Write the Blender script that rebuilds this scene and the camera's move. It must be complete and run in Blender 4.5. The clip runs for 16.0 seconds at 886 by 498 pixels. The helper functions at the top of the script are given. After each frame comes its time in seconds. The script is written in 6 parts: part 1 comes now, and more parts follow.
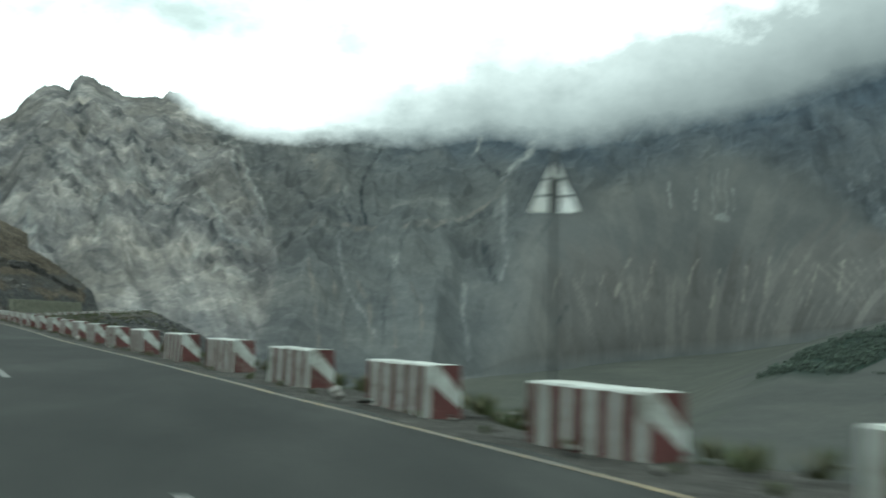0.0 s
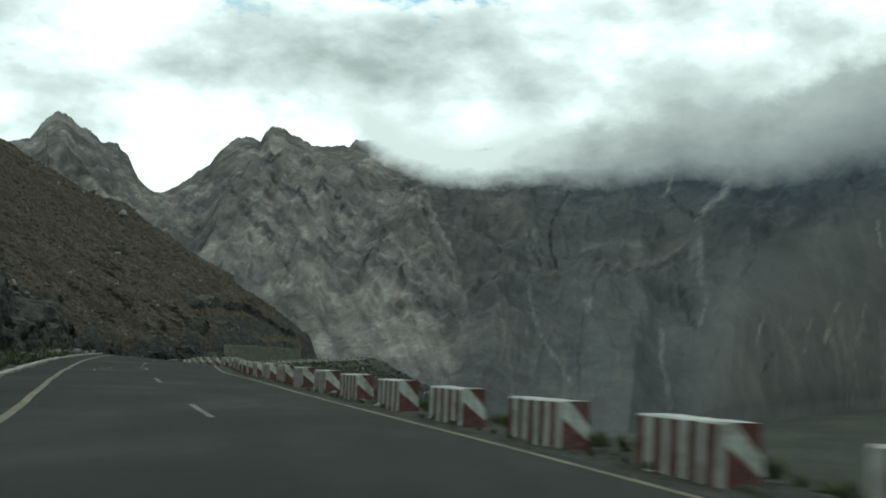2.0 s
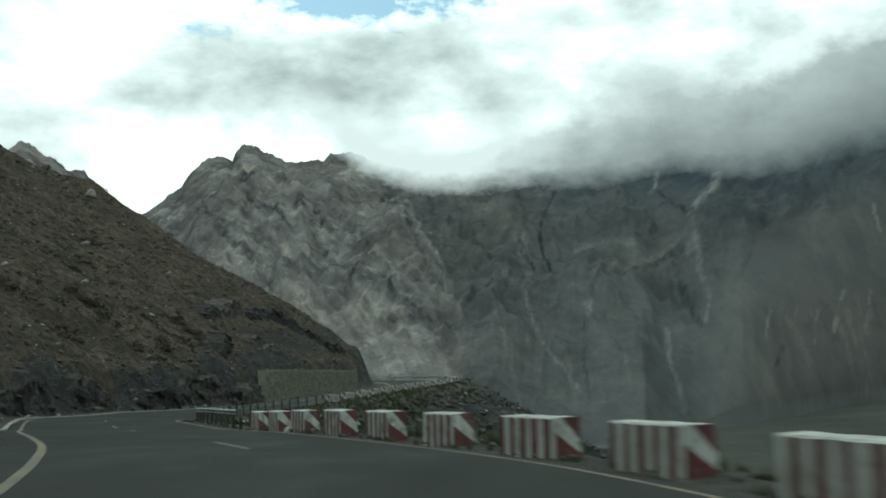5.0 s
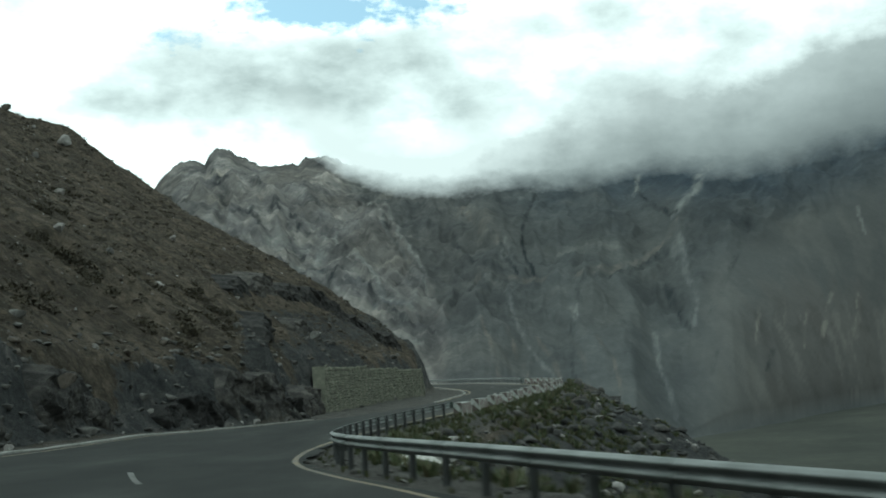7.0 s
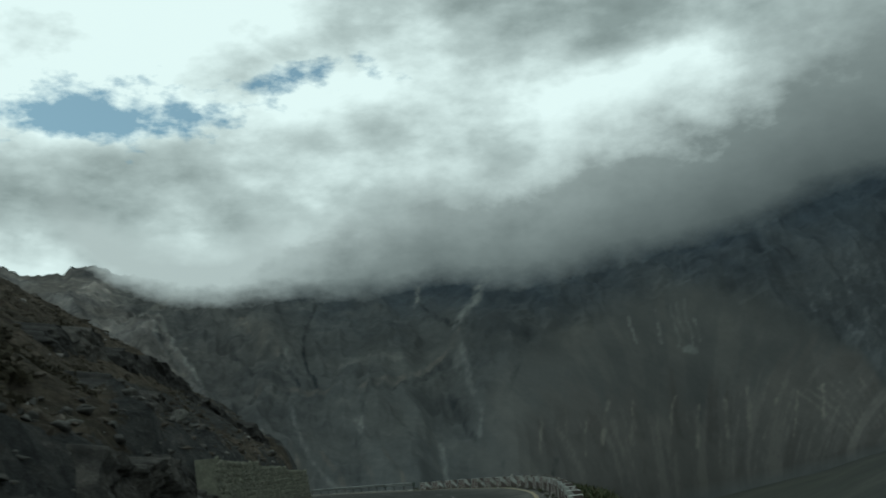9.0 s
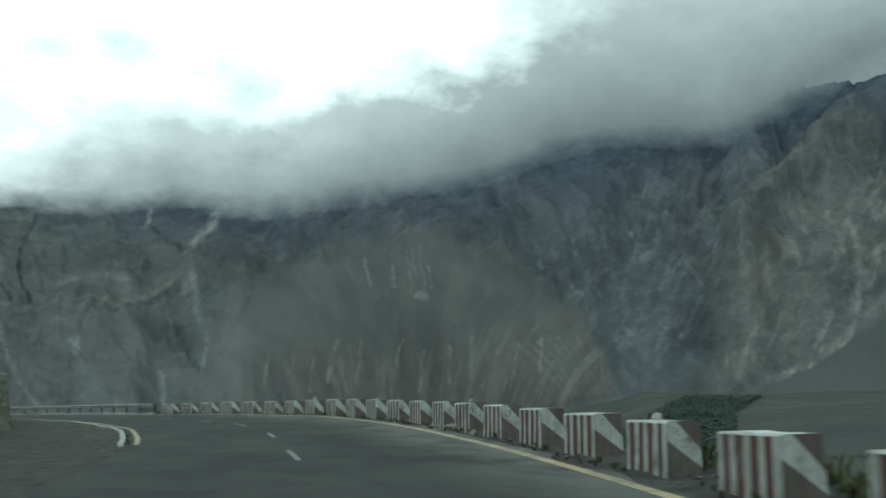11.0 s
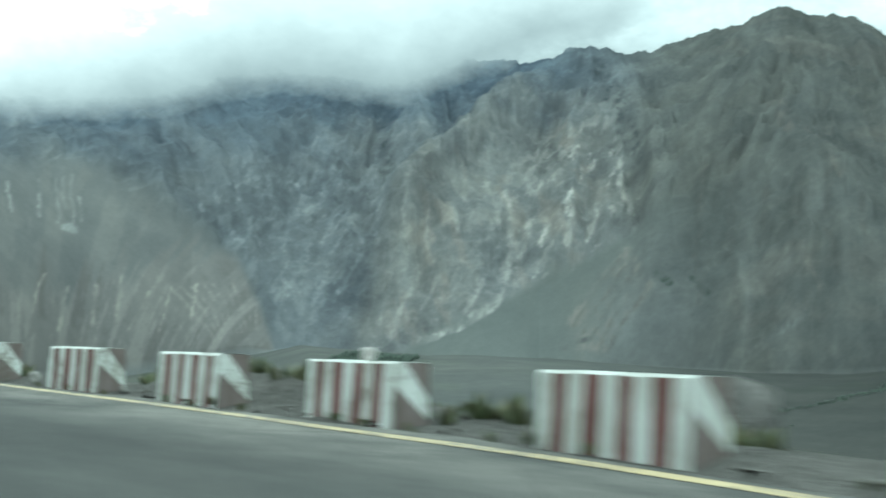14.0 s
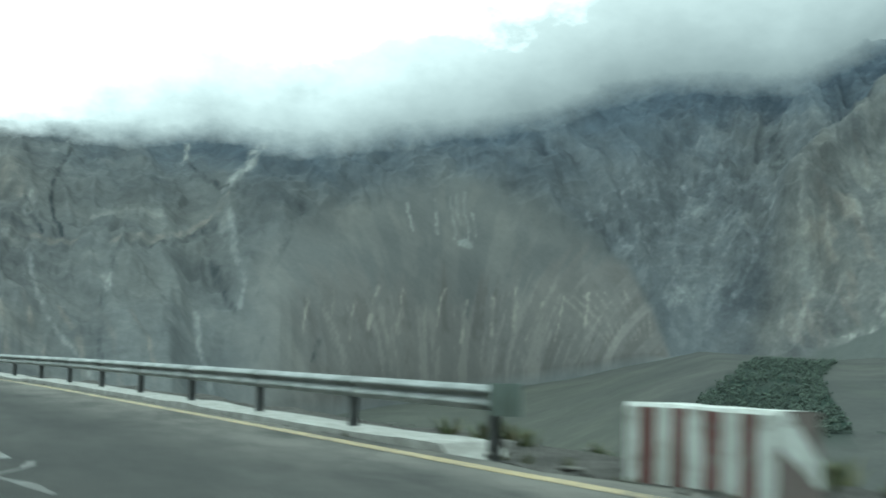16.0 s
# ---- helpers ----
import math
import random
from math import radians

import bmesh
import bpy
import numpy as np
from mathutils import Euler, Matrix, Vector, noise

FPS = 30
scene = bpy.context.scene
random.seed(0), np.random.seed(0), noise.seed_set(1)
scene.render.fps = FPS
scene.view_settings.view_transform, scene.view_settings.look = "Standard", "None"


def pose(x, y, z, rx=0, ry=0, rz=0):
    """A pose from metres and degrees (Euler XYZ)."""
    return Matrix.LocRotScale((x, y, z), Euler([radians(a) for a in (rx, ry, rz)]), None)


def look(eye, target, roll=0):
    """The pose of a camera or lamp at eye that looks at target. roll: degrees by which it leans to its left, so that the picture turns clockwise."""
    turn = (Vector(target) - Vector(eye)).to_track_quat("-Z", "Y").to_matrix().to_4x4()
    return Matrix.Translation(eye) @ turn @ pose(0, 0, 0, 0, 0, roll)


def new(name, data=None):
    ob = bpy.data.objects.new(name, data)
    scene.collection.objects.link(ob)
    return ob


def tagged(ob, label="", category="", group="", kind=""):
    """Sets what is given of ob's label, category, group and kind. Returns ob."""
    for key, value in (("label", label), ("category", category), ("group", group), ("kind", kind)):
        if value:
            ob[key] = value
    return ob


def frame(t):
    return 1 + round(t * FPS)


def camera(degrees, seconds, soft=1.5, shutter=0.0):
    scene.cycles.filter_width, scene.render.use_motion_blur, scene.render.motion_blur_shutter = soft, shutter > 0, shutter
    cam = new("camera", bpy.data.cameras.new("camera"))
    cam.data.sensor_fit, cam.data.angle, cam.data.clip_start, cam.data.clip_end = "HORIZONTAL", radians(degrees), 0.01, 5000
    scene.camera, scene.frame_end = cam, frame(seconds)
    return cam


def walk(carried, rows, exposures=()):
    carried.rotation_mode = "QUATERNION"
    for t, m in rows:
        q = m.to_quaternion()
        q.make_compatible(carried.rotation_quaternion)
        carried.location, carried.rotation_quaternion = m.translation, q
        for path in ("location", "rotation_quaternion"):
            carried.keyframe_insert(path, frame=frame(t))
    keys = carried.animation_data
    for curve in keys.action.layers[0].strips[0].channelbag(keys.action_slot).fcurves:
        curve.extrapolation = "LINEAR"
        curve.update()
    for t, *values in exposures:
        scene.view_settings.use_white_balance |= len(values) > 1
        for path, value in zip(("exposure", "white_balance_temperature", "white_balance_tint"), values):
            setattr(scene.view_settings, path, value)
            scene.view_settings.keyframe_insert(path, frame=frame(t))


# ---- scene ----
cam = camera(42.81, 16.0, soft=1.8, shutter=0.4)
ROWS = (
    (0.0, pose(48.44, -142.45, 0.32, 93.49, -0.84, -6.18)),
    (0.5, pose(44.84, -130.99, 0.34, 92.60, 2.13, -2.45)),
    (1.0, pose(40.53, -119.36, 0.46, 95.61, 0.21, -1.52)),
    (1.5, pose(36.81, -108.29, 0.58, 96.41, 0.37, 1.47)),
    (2.0, pose(32.49, -97.10, 0.67, 95.68, -1.02, 2.88)),
    (2.5, pose(28.76, -86.35, 0.75, 95.32, 1.59, 3.29)),
    (3.0, pose(24.54, -75.44, 0.87, 95.17, 1.88, 2.84)),
    (3.5, pose(20.64, -64.80, 1.01, 95.61, 0.64, 2.24)),
    (3.7, pose(19.05, -60.26, 1.08, 95.86, 0.79, 2.59)),
    (4.4, pose(13.11, -41.32, 1.37, 96.12, 1.67, 2.25)),
    (5.1, pose(7.01, -21.09, 1.63, 96.38, 2.54, 1.90)),
    (5.8, pose(1.30, -4.18, 1.71, 96.64, 3.41, 1.56)),
    (6.0, pose(-0.25, -0.09, 1.69, 96.81, 3.18, 1.06)),
    (6.5, pose(-3.98, 9.41, 1.58, 96.78, 3.23, 0.76)),
    (7.0, pose(-7.43, 18.38, 1.42, 96.66, 2.75, 0.52)),
    (7.5, pose(-10.61, 27.11, 1.25, 97.04, 3.26, 0.36)),
    (8.0, pose(-13.52, 36.17, 1.13, 100.09, 3.44, -3.86)),
    (8.5, pose(-15.90, 44.84, 1.02, 101.21, 4.87, -7.54)),
    (9.0, pose(-17.74, 53.21, 0.94, 101.74, 4.55, -10.77)),
    (11.3, pose(-14.53, 84.90, 0.60, 97.68, 0.14, -27.16)),
    (11.5, pose(-13.73, 88.23, 0.62, 97.83, -0.65, -28.86)),
    (12.0, pose(-11.86, 96.04, 0.68, 98.00, -1.19, -35.30)),
    (12.5, pose(-10.19, 103.16, 0.79, 97.32, -0.84, -43.44)),
    (13.0, pose(-8.54, 110.84, 0.91, 97.08, -1.35, -45.63)),
    (13.5, pose(-6.91, 118.82, 1.02, 97.10, -1.13, -47.64)),
    (14.0, pose(-5.48, 126.92, 1.13, 95.60, -1.97, -42.74)),
    (14.5, pose(-4.47, 134.99, 1.25, 96.08, -1.40, -38.39)),
    (15.0, pose(-3.99, 143.61, 1.37, 95.95, -2.94, -32.49)),
    (15.5, pose(-3.88, 151.93, 1.52, 95.56, -2.33, -27.80)),
    (15.6, pose(-3.92, 153.55, 1.55, 95.49, -2.10, -26.65)),
    (16.0, pose(-4.30, 159.89, 1.66, 95.49, -0.83, -23.45)),
)
walk(cam, ROWS, exposures=(
    (0.0, -0.18, 5850, -8), (1.0, -0.45, 5850, -8), (1.5, -0.82, 5900, -7), (2.0, -1.02, 5950, -7), (3.5, -0.98, 5950, -7), (6.0, -0.85, 5850, -8), (7.5, -0.80, 5800, -8), (8.3, -1.02, 5800, -8), (9.2, -1.75, 5800, -8),
    (11.3, -0.48, 5600, -10), (12.0, -0.35, 5500, -11), (12.5, 0.04, 5500, -11), (13.2, 0.50, 5520, -12), (14.0, 0.72, 5520, -12), (15.0, 0.47, 5500, -12), (16.0, 0.26, 5550, -12)))

# ---- sky and sun ----
SUN_AZ, SUN_EL = radians(-48.0), radians(46.0)   # azimuth clockwise from +y


def nd(nt, kind, **values):
    n = nt.nodes.new(kind)
    for k, v in values.items():
        if k in n.inputs.keys():
            n.inputs[k].default_value = v
    return n


def math_node(nt, op, a, b=None, clamp=False):
    n = nt.nodes.new("ShaderNodeMath")
    n.operation, n.use_clamp = op, clamp
    for i, s in enumerate((a, b)):
        if s is None:
            continue
        if isinstance(s, (int, float)):
            n.inputs[i].default_value = s
        else:
            nt.links.new(s, n.inputs[i])
    return n.outputs[0]


def ramp(nt, fac, stops):
    n = nt.nodes.new("ShaderNodeValToRGB")
    el = n.color_ramp.elements
    while len(el) < len(stops):
        el.new(0.5)
    for e, (p, c) in zip(el, stops):
        e.position = p
        e.color = (*c, 1.0) if len(c) == 3 else c
    nt.links.new(fac, n.inputs[0])
    return n.outputs[0]


def mix(nt, fac, a, b, blend="MIX"):
    n = nt.nodes.new("ShaderNodeMix")
    n.data_type, n.blend_type = "RGBA", blend
    for s, i in ((fac, 0), (a, 6), (b, 7)):
        if isinstance(s, (int, float)):
            n.inputs[i].default_value = s
        elif isinstance(s, tuple):
            n.inputs[i].default_value = (*s, 1.0)
        else:
            nt.links.new(s, n.inputs[i])
    return n.outputs[2]


def noise_fac(nt, vec, scale, detail=4.0, rough=0.55, distortion=0.0):
    n = nd(nt, "ShaderNodeTexNoise", Scale=scale, Detail=detail, Roughness=rough, Distortion=distortion)
    nt.links.new(vec, n.inputs["Vector"])
    return n.outputs["Fac"]


def stretched(nt, vec, sx, sy, sz):
    n = nt.nodes.new("ShaderNodeMapping")
    n.inputs["Scale"].default_value = (sx, sy, sz)
    nt.links.new(vec, n.inputs["Vector"])
    return n.outputs[0]


world = bpy.data.worlds.new("sky")
scene.world = world
world.use_nodes = True
wt = world.node_tree
wt.nodes.clear()
sky = wt.nodes.new("ShaderNodeTexSky")
sky.sky_type, sky.sun_disc = "NISHITA", False
sky.sun_elevation, sky.sun_rotation = SUN_EL, SUN_AZ
coord = wt.nodes.new("ShaderNodeTexCoord").outputs["Generated"]
flat = stretched(wt, coord, 1.0, 1.0, 1.9)
billow = noise_fac(wt, flat, 5.2, 6.0, 0.55)
sheet = noise_fac(wt, flat, 1.9, 4.0, 0.5)
both = math_node(wt, "ADD", math_node(wt, "MULTIPLY", billow, 0.5), math_node(wt, "MULTIPLY", sheet, 0.5))
# a grey mass of cloud hangs over the left peaks
sep = wt.nodes.new("ShaderNodeSeparateXYZ")
wt.links.new(coord, sep.inputs[0])


def blob(x0, z0, kx, kz):
    dx = math_node(wt, "MULTIPLY", math_node(wt, "SUBTRACT", sep.outputs[0], x0), kx)
    dz = math_node(wt, "MULTIPLY", math_node(wt, "SUBTRACT", sep.outputs[2], z0), kz)
    dy = math_node(wt, "MULTIPLY", math_node(wt, "SUBTRACT", sep.outputs[1], 1.0), 2.0)
    return math_node(wt, "ADD", math_node(wt, "ADD", math_node(wt, "MULTIPLY", dx, dx), math_node(wt, "MULTIPLY", dz, dz)), math_node(wt, "MULTIPLY", dy, dy))


grey_mass = math_node(wt, "POWER", 2.718, math_node(wt, "MULTIPLY", blob(-0.19, 0.250, 7.0, 18.0), -1.0))
both = math_node(wt, "SUBTRACT", both, math_node(wt, "MULTIPLY", grey_mass, 0.13))
puffs = noise_fac(wt, flat, 13.0, 6.0, 0.58)
both = math_node(wt, "ADD", both, math_node(wt, "MULTIPLY", math_node(wt, "SUBTRACT", puffs, 0.5), 0.22))
cloud = ramp(wt, both, ((0.28, (0.46, 0.50, 0.48)), (0.40, (0.84, 0.90, 0.87)), (0.485, (1.5, 1.56, 1.51)), (0.57, (2.5, 2.56, 2.48))))
# a gap of blue sky above the far peak
gx = math_node(wt, "MULTIPLY", math_node(wt, "ADD", sep.outputs[0], 0.055), 4.4)
gz = math_node(wt, "MULTIPLY", math_node(wt, "SUBTRACT", math_node(wt, "SUBTRACT", sep.outputs[2], math_node(wt, "MULTIPLY", sep.outputs[0], 0.12)), 0.330), 24.0)
gy = math_node(wt, "MULTIPLY", math_node(wt, "SUBTRACT", sep.outputs[1], 1.0), 3.0)
rad = math_node(wt, "SQRT", math_node(wt, "ADD", math_node(wt, "ADD", math_node(wt, "MULTIPLY", gx, gx), math_node(wt, "MULTIPLY", gz, gz)), math_node(wt, "MULTIPLY", gy, gy)))
frayed = math_node(wt, "ADD", rad, math_node(wt, "MULTIPLY", math_node(wt, "SUBTRACT", noise_fac(wt, flat, 11.0, 6.0, 0.62), 0.5), 3.4))
hole = ramp(wt, frayed, ((0.25, (0.84, 0.84, 0.84)), (0.62, (0, 0, 0))))
sky_strength = nd(wt, "ShaderNodeBackground", Strength=0.15)
wt.links.new(mix(wt, 1.0, sky.outputs[0], (1.05, 1.4, 1.35), "MULTIPLY"), sky_strength.inputs["Color"])
cloud_light = nd(wt, "ShaderNodeBackground", Strength=1.15)
wt.links.new(cloud, cloud_light.inputs["Color"])
mixer = wt.nodes.new("ShaderNodeMixShader")
wt.links.new(hole, mixer.inputs[0])
wt.links.new(cloud_light.outputs[0], mixer.inputs[1])
wt.links.new(sky_strength.outputs[0], mixer.inputs[2])
wout = wt.nodes.new("ShaderNodeOutputWorld")
wt.links.new(mixer.outputs[0], wout.inputs["Surface"])

sun_data = bpy.data.lights.new("sun", "SUN")
sun_data.energy, sun_data.angle, sun_data.color = 0.5, radians(10.0), (1.0, 0.96, 0.9)
sun = new("sun", sun_data)
sun.matrix_world = look((0, 0, 300), (-300 * math.sin(SUN_AZ), -300 * math.cos(SUN_AZ), 300 - 300 * math.tan(SUN_EL)))


# ---- materials ----
def material(name, rough=0.9, metal=0.0, spec=0.25):
    m = bpy.data.materials.new(name)
    m.use_nodes = True
    nt = m.node_tree
    b = nt.nodes["Principled BSDF"]
    b.inputs["Roughness"].default_value = rough
    b.inputs["Metallic"].default_value = metal
    b.inputs["Specular IOR Level"].default_value = spec
    pos = nt.nodes.new("ShaderNodeNewGeometry").outputs["Position"]
    obj = nt.nodes.new("ShaderNodeTexCoord").outputs["Object"]
    return m, nt, b, pos, obj


def bump(nt, b, height, strength, distance):
    n = nd(nt, "ShaderNodeBump", Strength=strength, Distance=distance)
    nt.links.new(height, n.inputs["Height"])
    nt.links.new(n.outputs[0], b.inputs["Normal"])


def tinted(nt, b, colour):
    nt.links.new(colour, b.inputs["Base Color"])


def asphalt_material():
    m, nt, b, pos, obj = material("asphalt", 0.95, 0.0, 0.06)
    fine = noise_fac(nt, pos, 55.0, 3.0, 0.7)
    patch = noise_fac(nt, stretched(nt, pos, 0.5, 0.12, 1), 1.0, 5.0, 0.6)
    crack = nd(nt, "ShaderNodeTexVoronoi", Scale=0.23)
    crack.feature = "DISTANCE_TO_EDGE"
    warp = mix(nt, 0.12, stretched(nt, pos, 1, 1, 0), nd(nt, "ShaderNodeTexNoise", Scale=1.4).outputs["Color"], "ADD")
    nt.links.new(warp, crack.inputs["Vector"])
    c = ramp(nt, patch, ((0.3, (0.024, 0.026, 0.025)), (0.55, (0.035, 0.037, 0.035)), (0.75, (0.052, 0.054, 0.050))))
    dust = nt.nodes.new("ShaderNodeAttribute")
    dust.attribute_name = "dust"
    cover = math_node(nt, "MULTIPLY", dust.outputs["Fac"], ramp(nt, noise_fac(nt, stretched(nt, pos, 0.6, 0.25, 1), 1.3, 5.0, 0.65), ((0.35, (0.15, 0.15, 0.15)), (0.62, (1, 1, 1)))))
    c = mix(nt, cover, c, (0.120, 0.116, 0.104))
    c = mix(nt, 0.5, c, ramp(nt, fine, ((0.35, (0.55, 0.55, 0.55)), (0.7, (1.35, 1.35, 1.35)))), "MULTIPLY")
    c = mix(nt, ramp(nt, crack.outputs["Distance"], ((0.0, (0.4, 0.4, 0.4)), (0.005, (0, 0, 0)))), c, (0.022, 0.022, 0.021))
    tinted(nt, b, c)
    bump(nt, b, fine, 0.5, 0.006)
    return m


def paint_material(name, colour, worn=0.5, under=(0.07, 0.07, 0.066), scale=6.0):
    m, nt, b, pos, obj = material(name, 0.7, 0.0, 0.3)
    n1 = noise_fac(nt, pos, scale, 7.0, 0.72)
    n2 = noise_fac(nt, pos, scale * 0.12, 3.0, 0.5)
    chips = noise_fac(nt, pos, scale * 4.0, 5.0, 0.7)
    w = math_node(nt, "ADD", math_node(nt, "MULTIPLY", n1, 0.55), math_node(nt, "ADD", math_node(nt, "MULTIPLY", n2, 0.25), math_node(nt, "MULTIPLY", chips, 0.2)))
    f = ramp(nt, w, ((worn - 0.05, (1, 1, 1)), (worn + 0.05, (0, 0, 0))))
    dirt = ramp(nt, noise_fac(nt, pos, 2.0, 5.0, 0.65), ((0.3, (0.68, 0.66, 0.62)), (0.62, (1.06, 1.06, 1.06))))
    run_off = ramp(nt, noise_fac(nt, stretched(nt, pos, 9.0, 9.0, 0.6), 1.0, 4.0, 0.6), ((0.35, (0.72, 0.70, 0.66)), (0.55, (1.0, 1.0, 1.0))))
    tinted(nt, b, mix(nt, 0.8, mix(nt, 1.0, mix(nt, f, colour, under), dirt, "MULTIPLY"), run_off, "MULTIPLY"))
    bump(nt, b, n1, 0.5, 0.008)
    return m


def concrete_material():
    m, nt, b, pos, obj = material("concrete", 0.92, 0.0, 0.2)
    n1 = noise_fac(nt, pos, 3.0, 6.0, 0.65)
    n2 = noise_fac(nt, pos, 40.0, 3.0, 0.6)
    c = ramp(nt, n1, ((0.3, (0.17, 0.165, 0.15)), (0.55, (0.26, 0.26, 0.24)), (0.75, (0.36, 0.36, 0.33))))
    c = mix(nt, 0.4, c, ramp(nt, n2, ((0.3, (0.6, 0.6, 0.6)), (0.7, (1.3, 1.3, 1.3)))), "MULTIPLY")
    tinted(nt, b, c)
    bump(nt, b, n2, 0.5, 0.008)
    return m


def rock_material(name, dark, mid, light, scale=1.0):
    m, nt, b, pos, obj = material(name, 0.95, 0.0, 0.15)
    rnd = nt.nodes.new("ShaderNodeObjectInfo").outputs["Random"]
    isl = nt.nodes.new("ShaderNodeNewGeometry").outputs["Random Per Island"]
    n1 = noise_fac(nt, pos, 0.9 * scale, 7.0, 0.68)
    n2 = noise_fac(nt, pos, 7.0 * scale, 4.0, 0.65)
    s = math_node(nt, "ADD", math_node(nt, "MULTIPLY", n1, 0.75), math_node(nt, "MULTIPLY", math_node(nt, "ADD", rnd, isl), 0.13))
    c = ramp(nt, s, ((0.3, dark), (0.5, mid), (0.7, light)))
    c = mix(nt, 0.5, c, ramp(nt, n2, ((0.3, (0.55, 0.55, 0.55)), (0.7, (1.35, 1.35, 1.35)))), "MULTIPLY")
    tinted(nt, b, c)
    bump(nt, b, math_node(nt, "ADD", n2, n1), 0.9, 0.09 / scale)
    return m


def steel_material():
    m, nt, b, pos, obj = material("galvanised_steel", 0.72, 0.15, 0.3)
    n1 = noise_fac(nt, stretched(nt, pos, 1.0, 0.5, 2.0), 2.2, 6.0, 0.65)
    tinted(nt, b, ramp(nt, n1, ((0.3, (0.13, 0.14, 0.135)), (0.55, (0.22, 0.235, 0.228)), (0.8, (0.31, 0.325, 0.315)))))
    bump(nt, b, n1, 0.15, 0.004)
    return m


def terrain_material():
    """Dry brown scrub slope, grey where the cut rock shows: the share of rock is stored on the vertices."""
    m, nt, b, pos, obj = material("dry_slope", 0.96, 0.0, 0.1)
    rockiness = nt.nodes.new("ShaderNodeAttribute")
    rockiness.attribute_name = "rock"
    n1 = noise_fac(nt, pos, 0.16, 6.0, 0.65)
    n2 = noise_fac(nt, pos, 1.3, 7.0, 0.74)
    n3 = noise_fac(nt, pos, 7.0, 4.0, 0.72)
    soil = ramp(nt, n1, ((0.3, (0.050, 0.042, 0.033)), (0.5, (0.078, 0.066, 0.051)), (0.72, (0.115, 0.098, 0.076))))
    soil = mix(nt, 1.0, soil, ramp(nt, n2, ((0.3, (0.36, 0.36, 0.34)), (0.5, (0.95, 0.94, 0.92)), (0.72, (1.9, 1.82, 1.72)))), "MULTIPLY")
    scrub = ramp(nt, noise_fac(nt, pos, 0.6, 6.0, 0.75), ((0.50, (0, 0, 0)), (0.60, (0.8, 0.8, 0.8))))
    soil = mix(nt, scrub, soil, (0.034, 0.031, 0.022))
    pebble = nd(nt, "ShaderNodeTexVoronoi", Scale=1.6, Randomness=1.0)
    nt.links.new(mix(nt, 0.2, pos, nd(nt, "ShaderNodeTexNoise", Scale=3.0).outputs["Color"], "ADD"), pebble.inputs["Vector"])
    speck = math_node(nt, "MULTIPLY", ramp(nt, pebble.outputs["Distance"], ((0.10, (1, 1, 1)), (0.22, (0, 0, 0)))), ramp(nt, n3, ((0.5, (0, 0, 0)), (0.6, (1, 1, 1)))))
    soil = mix(nt, speck, soil, (0.17, 0.155, 0.135))
    strat = noise_fac(nt, stretched(nt, pos, 0.7, 0.7, 1.2), 0.9, 8.0, 0.75, 0.6)
    stone = ramp(nt, strat, ((0.3, (0.020, 0.021, 0.022)), (0.48, (0.046, 0.048, 0.048)), (0.6, (0.075, 0.073, 0.069)), (0.75, (0.17, 0.16, 0.145))))
    f = math_node(nt, "ADD", rockiness.outputs["Fac"], math_node(nt, "MULTIPLY", math_node(nt, "SUBTRACT", n2, 0.5), 1.6), True)
    c = mix(nt, ramp(nt, f, ((0.45, (0, 0, 0)), (0.62, (1, 1, 1)))), soil, stone)
    verge_part = nt.nodes.new("ShaderNodeAttribute")
    verge_part.attribute_name = "verge"
    gravel = ramp(nt, n2, ((0.3, (0.052, 0.051, 0.046)), (0.5, (0.088, 0.085, 0.077)), (0.7, (0.125, 0.12, 0.11))))
    c = mix(nt, verge_part.outputs["Fac"], c, gravel)
    c = mix(nt, 0.6, c, ramp(nt, n3, ((0.3, (0.5, 0.5, 0.5)), (0.7, (1.45, 1.45, 1.45)))), "MULTIPLY")
    tinted(nt, b, c)
    bump(nt, b, math_node(nt, "ADD", n2, math_node(nt, "MULTIPLY", n3, 0.45)), 1.0, 0.5)
    return m


